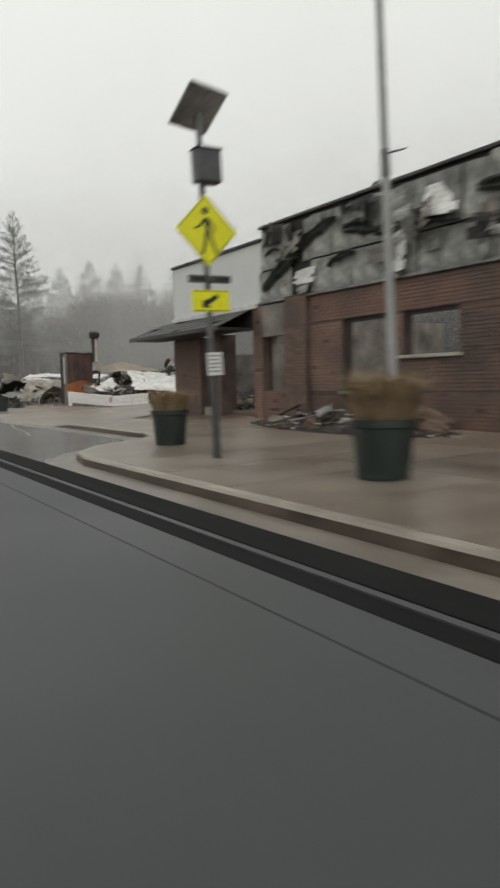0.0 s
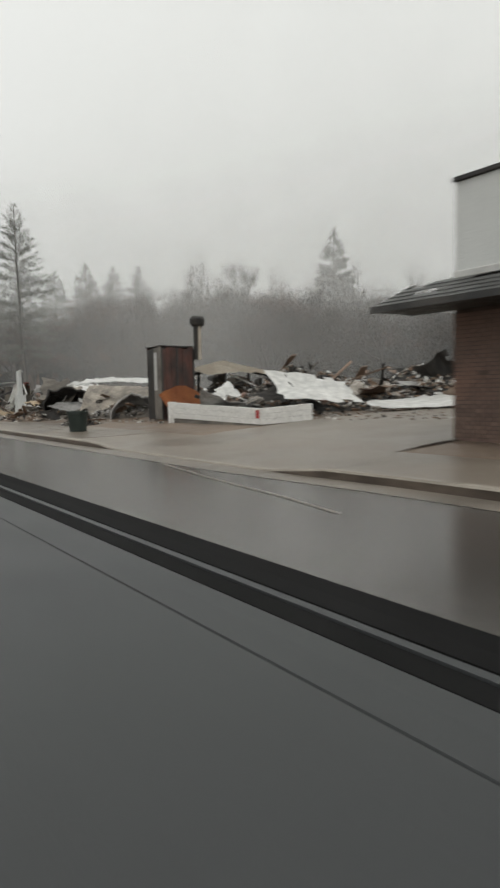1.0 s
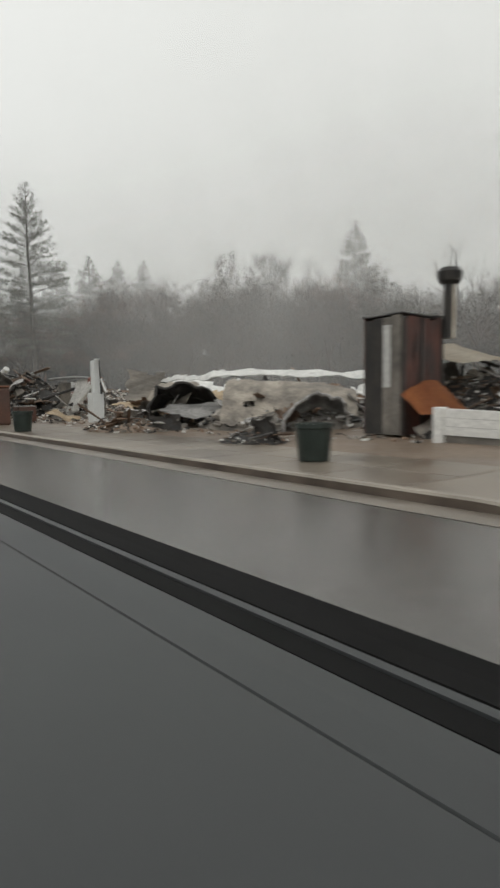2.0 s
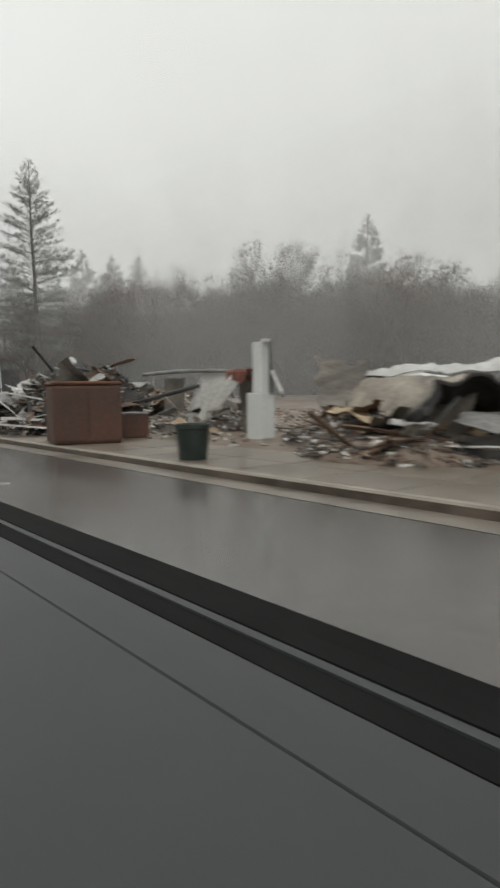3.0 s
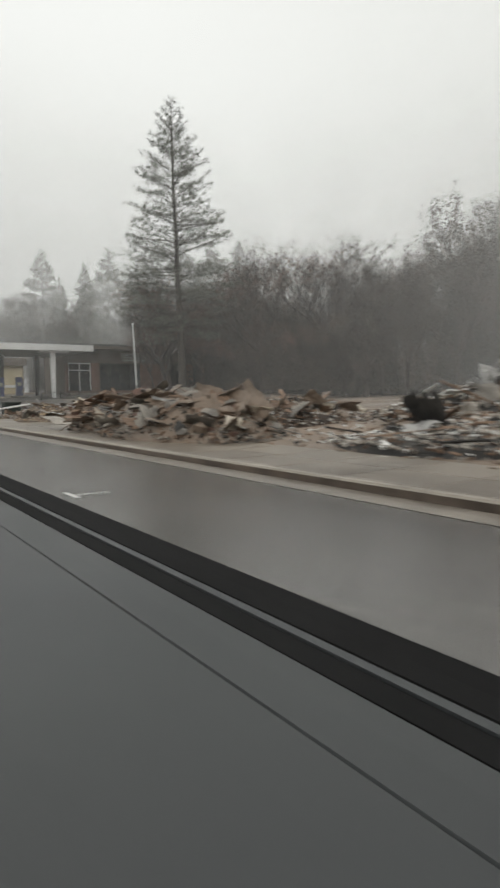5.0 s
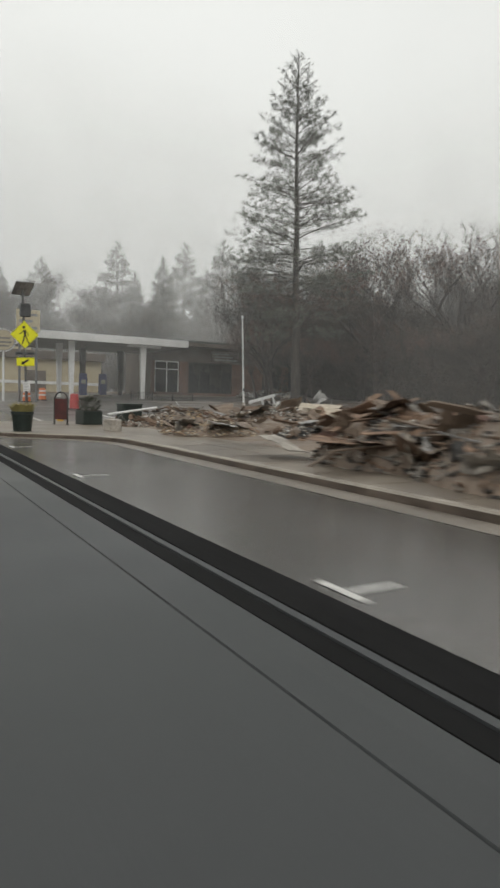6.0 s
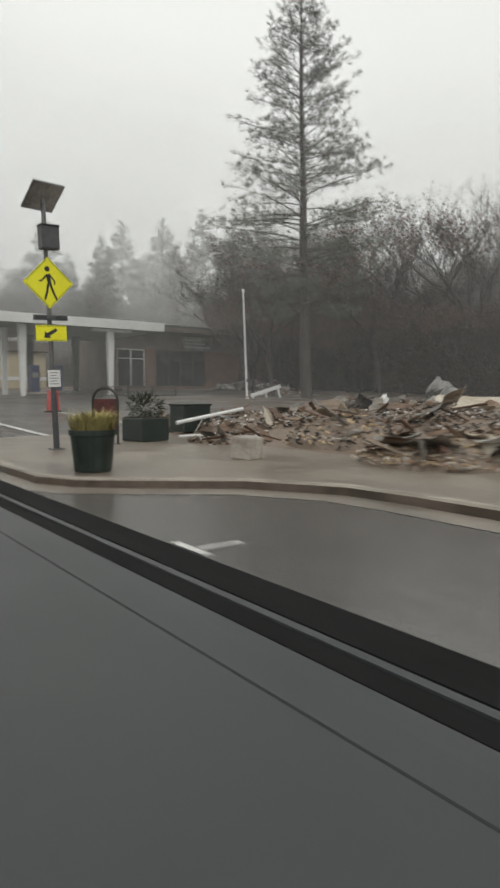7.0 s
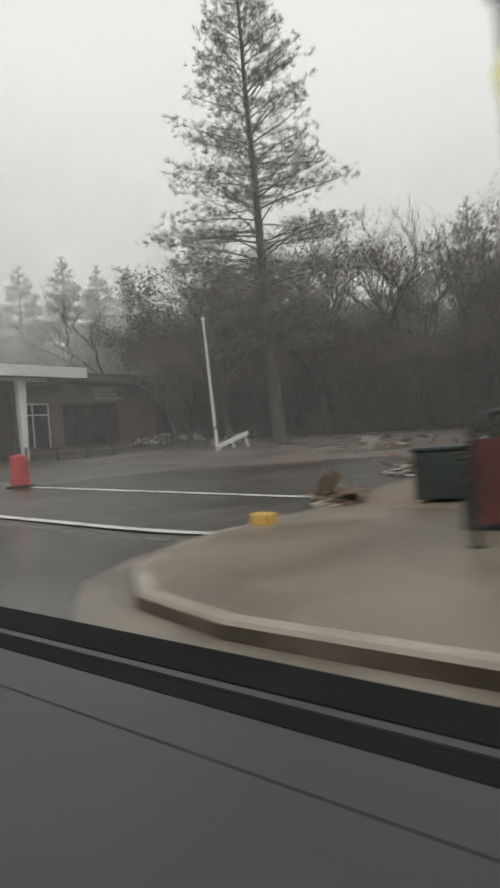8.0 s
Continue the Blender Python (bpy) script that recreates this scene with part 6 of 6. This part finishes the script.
class Twigs:
    """Collects tapered limbs and small leaf blades as plain lists."""

    def __init__(self, seed):
        self.rs, self.wood, self.wf, self.leaf, self.lf = random.Random(seed), [], [], [], []

    def limb(self, pts, r0, r1, seg=5):
        base = len(self.wood)
        n = len(pts)
        for i, p in enumerate(pts):
            d = (pts[min(i + 1, n - 1)] - pts[max(i - 1, 0)]).normalized()
            a = d.orthogonal().normalized()
            b = d.cross(a)
            r = r0 + (r1 - r0) * i / (n - 1)
            for k in range(seg):
                t = 2 * math.pi * k / seg
                self.wood.append(p + a * (r * math.cos(t)) + b * (r * math.sin(t)))
        for i in range(n - 1):
            for k in range(seg):
                self.wf.append((base + i * seg + k, base + i * seg + (k + 1) % seg, base + (i + 1) * seg + (k + 1) % seg, base + (i + 1) * seg + k))

    def twig(self, p, d, ln, w):
        s = d.orthogonal().normalized() * w
        i = len(self.wood)
        self.wood += [p - s, p + s, p + d * ln]
        self.wf.append((i, i + 1, i + 2))

    def blade(self, p, d, ln, w):
        s = d.cross(Vector((self.rs.uniform(-1, 1), self.rs.uniform(-1, 1), self.rs.uniform(-1, 1)))).normalized() * w
        i = len(self.leaf)
        self.leaf += [p - s * 0.4, p + s * 0.4, p + d * ln * 0.6 + s, p + d * ln, p + d * ln * 0.6 - s]
        self.lf.append((i, i + 1, i + 2, i + 3, i + 4))

    def tuft(self, p, d, ln, n, w=0.016):
        for _ in range(n):
            v = Vector((self.rs.gauss(0, 0.6), self.rs.gauss(0, 0.6), self.rs.gauss(0.15, 0.5)))
            self.blade(p, (d * 0.7 + v).normalized(), ln * self.rs.uniform(0.6, 1.1), w * ln / 0.3)


def pine(seed, height, radius, start, density=1.0, tuft=0.45, n=10, blades=9, lift=0.85, width=0.011):
    """Straight trunk, whorls of arching limbs, needles in tufts towards the limbs' ends."""
    t = Twigs(seed)
    rs = t.rs
    sway = [Vector((0.25 * noise.noise((z * 0.12, seed, 0)), 0.25 * noise.noise((z * 0.12, seed, 9)), z)) for z in [height * k / 14 for k in range(15)]]
    sway[0].x = sway[0].y = 0
    t.limb(sway, height * 0.0145, 0.03, 9)
    z = start * height
    while z < height * 0.992:
        f = (z / height - start) / (1 - start)
        reach = radius * (min(1, 0.6 + f * 2.2) if f < 0.18 else ((1 - f) / 0.82) ** 0.8)
        reach = max(reach, radius * 0.07)
        for _ in range(rs.choice((3, 4, 4)) if rs.random() < density else 2):
            k0 = min(13.9, max(0.0, z / height + rs.gauss(0, 0.007)) * 14)
            base = sway[int(k0)].lerp(sway[int(k0) + 1], k0 - int(k0))
            a = rs.uniform(0, 6.28)
            ln = reach * (rs.uniform(0.84, 1.07) if rs.random() < 0.7 else rs.uniform(0.5, 0.85))
            rise = -0.1 + lift * f ** 1.3 + rs.gauss(0, 0.07)
            swing = rs.uniform(-0.25, 0.25)
            pts = []
            for k in range(6):
                u = k / 5
                b = a + swing * u * u
                pts.append(base + Vector((math.cos(b) * ln * u, math.sin(b) * ln * u, ln * (rise * u + 0.26 * u - 0.42 * u * u + 0.24 * u ** 3))))
            t.limb(pts, 0.014 + 0.007 * ln, 0.008, 4)
            m = 2 + int(n * ln / radius * 1.35)
            for _ in range(m):
                u = rs.uniform(0.16, 1.0) ** 0.8
                k = min(4, int(u * 5))
                q = pts[k].lerp(pts[k + 1], u * 5 - k)
                side = Vector((-math.sin(a), math.cos(a), 0)) * rs.uniform(-0.4, 0.4) * ln * (1.1 - 0.6 * u)
                q2 = q + side + Vector((math.cos(a) * abs(side.length) * 0.5, math.sin(a) * abs(side.length) * 0.5, rs.uniform(-0.1, 0.3)))
                t.twig(q, (q2 - q).normalized() if (q2 - q).length > 0.01 else Vector((0, 0, 1)), (q2 - q).length, 0.014)
                t.tuft(q2, Vector((math.cos(a), math.sin(a), 0.5)).normalized(), tuft * (0.4 + 0.6 * min(1, 2.5 * reach / radius)) * rs.uniform(0.7, 1.2), blades, width)
        z += height * 0.0095 + rs.uniform(0, height * 0.007)
    return t


def broadleaf(seed, height, spread, leaves=0, limbs=4, leaf_size=0.2, lean=0.0):
    """A forking trunk whose limbs divide six times into a wide, lacy crown of fine twigs."""
    t = Twigs(seed)
    rs = t.rs

    def grow(p, d, ln, r, depth):
        pts = [p]
        q, dd = p.copy(), d.copy()
        for _ in range(4 if depth < 4 else 3):
            dd = (dd + Vector((rs.gauss(0, 0.17), rs.gauss(0, 0.17), rs.gauss(0.04, 0.1)))).normalized()
            q = q + dd * ln / (4 if depth < 4 else 3)
            pts.append(q.copy())
        t.limb(pts, r, r * 0.6, 7 if depth < 2 else 4 if depth < 4 else 3)
        last = len(pts) - 1
        if depth >= 5:
            for _ in range(9):
                v = (dd + Vector((rs.gauss(0, 0.7), rs.gauss(0, 0.7), rs.gauss(0.1, 0.55)))).normalized()
                k = rs.randrange(1, last + 1)
                tl = ln * rs.uniform(0.5, 1.2)
                t.twig(pts[k], v, tl, 0.006 * height / 12)
                for _ in range(leaves):
                    w = pts[k] + v * tl * rs.uniform(0.2, 1.1) + Vector((rs.gauss(0, 0.15), rs.gauss(0, 0.15), rs.gauss(0, 0.15)))
                    t.blade(w, Vector((rs.gauss(0, 1), rs.gauss(0, 1), rs.gauss(0, 0.6))).normalized(), leaf_size * rs.uniform(0.6, 1.3), leaf_size * 0.3)
            return
        for j in range(rs.choice((2, 3, 3)) if depth else limbs):
            k = rs.randrange(max(1, last - 2), last + 1) if depth else rs.choice((2, 3, 4, 4))
            a = rs.uniform(0, 6.28) if depth else 6.28 * (j + rs.uniform(-0.25, 0.25)) / limbs
            out = Vector((math.cos(a), math.sin(a), rs.uniform(0.05, 0.8))) * spread
            v = (dd * 0.8 + out * 0.85).normalized()
            grow(pts[k], v, ln * rs.uniform(0.66, 0.86), r * rs.uniform(0.5, 0.64), depth + 1)

    grow(Vector((0, 0, 0)), Vector((lean, 0, 1)).normalized(), height * 0.3, height * 0.0145, 0)
    k = height / max(p.z for p in t.wood)
    t.wood, t.leaf = [p * k for p in t.wood], [p * k for p in t.leaf]
    return t


def thicket(seed, height, width, stems=30, leaves=10):
    """Many thin stems from the ground, with dull leaves and twigs all the way down."""
    t = Twigs(seed)
    rs = t.rs
    for _ in range(stems):
        a, d = rs.uniform(0, 6.28), width * math.sqrt(rs.random())
        p = Vector((d * math.cos(a), d * math.sin(a), -0.2))
        dd, ln = Vector((rs.gauss(0, 0.25), rs.gauss(0, 0.25), 1)).normalized(), height * rs.uniform(0.45, 1.0)
        pts = [p]
        for _ in range(6):
            dd = (dd + Vector((rs.gauss(0, 0.2), rs.gauss(0, 0.2), 0.05))).normalized()
            pts.append(pts[-1] + dd * ln / 6)
        t.limb(pts, 0.05, 0.015, 4)
        for k in range(1, 7):
            for _ in range(4):
                v = (dd * 0.4 + Vector((rs.gauss(0, 0.7), rs.gauss(0, 0.7), rs.gauss(0.1, 0.4)))).normalized()
                tl = rs.uniform(0.5, 1.3)
                t.twig(pts[k], v, tl, 0.012)
                for _ in range(leaves):
                    w = pts[k] + v * tl * rs.uniform(0.1, 1.1) + Vector((rs.gauss(0, 0.2), rs.gauss(0, 0.2), rs.gauss(0, 0.25)))
                    t.blade(w, Vector((rs.gauss(0, 1), rs.gauss(0, 1), rs.gauss(0, 0.6))).normalized(), 0.22 * rs.uniform(0.6, 1.3), 0.075)
    return t


def tree_meshes(t, leaf_material, bark="bark"):
    trunk = from_lists("trunk", t.wood, t.wf, M[bark], True)
    crown = from_lists("crown", t.leaf, t.lf, leaf_material) if t.lf else None
    return trunk, crown


def plant(name, label, category, meshes, x, y, s=1.0, group="", sxy=1.0, rz=None, lean=(0, 0)):
    e = thing(name, label, category, x, y, lot(x, y) - 0.05, rz=random.uniform(0, 360) if rz is None else rz, group=group)
    m = e.matrix_world @ Matrix.Diagonal((s * sxy, s * sxy, s, 1))
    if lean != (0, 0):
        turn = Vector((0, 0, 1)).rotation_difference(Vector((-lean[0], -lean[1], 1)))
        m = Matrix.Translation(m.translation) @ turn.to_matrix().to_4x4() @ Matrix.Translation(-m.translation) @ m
    e.matrix_world = m
    part("trunk", meshes[0], None, e)
    if meshes[1]:
        part("crown", meshes[1], None, e)
    return e


hero = tree_meshes(pine(11, 29.5, 6.6, 0.2, 1.0, 0.42, 31, 12, 0.85, 0.0078), M["needles"])
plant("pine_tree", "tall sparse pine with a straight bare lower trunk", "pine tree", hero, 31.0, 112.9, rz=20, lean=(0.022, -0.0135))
PINES = [tree_meshes(pine(s, 24, 4.9, 0.1, 1.0, 0.52, 32, 7, 0.3), M["needles"]) for s in (21, 22)]
BARE = [tree_meshes(broadleaf(s, 15, sp), M["twig"], "twig") for s, sp in ((31, 0.75), (32, 0.9), (33, 0.65))]
LEAFY = [tree_meshes(broadleaf(s, 13, sp, 4, 4, 0.13), M["dead_leaves"], "twig") for s, sp in ((41, 0.8), (42, 0.7), (43, 0.9))]
RUSSET = [tree_meshes(broadleaf(s, 13, sp, 2, 4, 0.1), M["russet"], "twig") for s, sp in ((45, 0.75), (44, 0.9))]
BRUSH = [tree_meshes(thicket(s, h, 2.6, 30, 7), M["dead_leaves"], "twig") for s, h in ((51, 4.5), (52, 6.5), (53, 9.0))]
# trees that stand out singly
plant("bare_tree", "tall bare tree with a forked grey trunk", "tree", BARE[0], 48.0, 116.0, 1.38, rz=40)
plant("oak_tree", "dark half-leafless oak beside a pine", "tree", LEAFY[0], 37.5, 129.0, 1.15)
plant("oak_tree", "leaning russet oak beside a tall pine", "tree", RUSSET[0], 31.2, 117.0, 1.12, rz=100)
for x, y, sc in ((32.0, 121.5, 0.62), (34.5, 124.0, 0.7), (36.4, 119.5, 0.6)):
    plant("oak_tree", "small oak with russet dead leaves behind a yard", "tree", RUSSET[1], x, y, sc)
plant("pine_tree", "misty pine rising above the woods", "pine tree", PINES[0], 113.0, 130.8, 1.62, sxy=1.12)
plant("oak_tree", "spreading oak rising above the woods", "tree", LEAFY[2], 57.3, 99.3, 1.68, rz=10, sxy=0.74)
plant("oak_tree", "spreading oak rising above the woods", "tree", LEAFY[0], 63.0, 97.1, 1.72, rz=70, sxy=0.7)
plant("bare_tree", "pale bare tree rising behind brush", "tree", BARE[1], 53.2, 107.3, 1.2, rz=150)
for x, y, sc, kind, turn in ((44.4, 118.0, 1.52, RUSSET[0], 0), (51.4, 113.0, 1.42, RUSSET[1], 60), (54.7, 106.0, 1.34, LEAFY[2], 200), (49.3, 72.0, 0.98, RUSSET[1], 130), (51.0, 50.0, 0.9, LEAFY[1], 20), (49.2, 128.0, 1.55, LEAFY[1], 75), (70.0, 85.0, 1.4, LEAFY[0], 160), (66.0, 108.0, 1.5, RUSSET[1], 15)):
    plant("oak_tree", "dark branching oak rising above the wood's edge", "tree", kind, x, y, sc, "tall oaks of the wood's edge", rz=turn)
for x, y, sc in ((26.5, 195, 1.07), (41.5, 196, 1.27), (56, 195, 1.32), (66, 197, 1.42), (75, 196, 1.55), (84.5, 198, 1.55), (93.3, 199, 1.6)):
    plant("pine_tree", "far pine fading into the mist", "pine tree", PINES[int(x) % 2], x, y, sc, "far pines", sxy=1.2)
rs = random.Random(31)
for k in range(26):
    x, y = rs.uniform(43, 52), 99 + 1.55 * k
    plant("oak_tree", "dark tangled low oak at the wood's edge", "tree", rs.choice(LEAFY[:2] + RUSSET), x, y, rs.uniform(0.55, 0.78), "trees of the wood's edge")
rs = random.Random(77)
for k in range(15):
    x, y = 40.5 + 4.0 * rs.random(), 46 + 5.6 * k + rs.uniform(-1.5, 1.5)
    if 100 < y:
        continue
    plant("oak_tree", "dark gnarled oak at the wood's edge", "tree", rs.choice(LEAFY + BARE[1:]), x, y, rs.uniform(0.62, 0.86), "trees of the wood's edge")
spots = []
for _ in range(1400):
    if rs.random() < 0.72:
        x, y = 47 + 46 * rs.random() ** 1.4, rs.uniform(2, 146)
    else:
        x, y = rs.uniform(-25, 95), rs.uniform(158, 215)
    gap = 3.2
    if all((x - a) ** 2 + (y - b) ** 2 > gap * gap for a, b in spots):
        spots.append((x, y))
    if len(spots) >= 285:
        break
for x, y in spots:
    k = rs.random()
    grown = 0.68 + 0.6 * step(40, 115, y) + 0.2 * step(110, 165, y) + 0.3 * step(62, 90, x)
    if (x - 48.2) ** 2 + (y - 116.2) ** 2 < 30:
        continue
    if x < 66 and 98 < y < 140:
        grown *= 0.8
    if y > 176 and k < 0.3:
        plant("pine_tree", "pine tree standing in misty woods", "pine tree", rs.choice(PINES), x, y, grown * rs.uniform(0.55, 0.75), "trees of the woods")
    elif k < 0.32:
        plant("bare_tree", "bare grey tree standing in misty woods", "tree", rs.choice(BARE), x, y, grown * rs.uniform(0.75, 1.0), "trees of the woods")
    else:
        crown = rs.choice(LEAFY)
        if int(13 * x + 7 * y) % 6 == 0:
            crown = RUSSET[int(y) % 2]
        plant("oak_tree", "dull brown-green tree standing in misty woods", "tree", crown, x, y, grown * rs.uniform(0.6, 1.1), "trees of the woods")
for _ in range(190):
    x, y = (rs.uniform(46.5, 57), rs.uniform(0, 150)) if rs.random() < 0.72 else (rs.uniform(45, 54), rs.uniform(100, 146)) if rs.random() < 0.5 else (rs.uniform(-20, 90), rs.uniform(156, 170))
    plant("brush", "dark tangled brush at the wood's edge", "bush", rs.choice(BRUSH), x, y, rs.uniform(0.6, 1.1), "brush at the wood's edge")
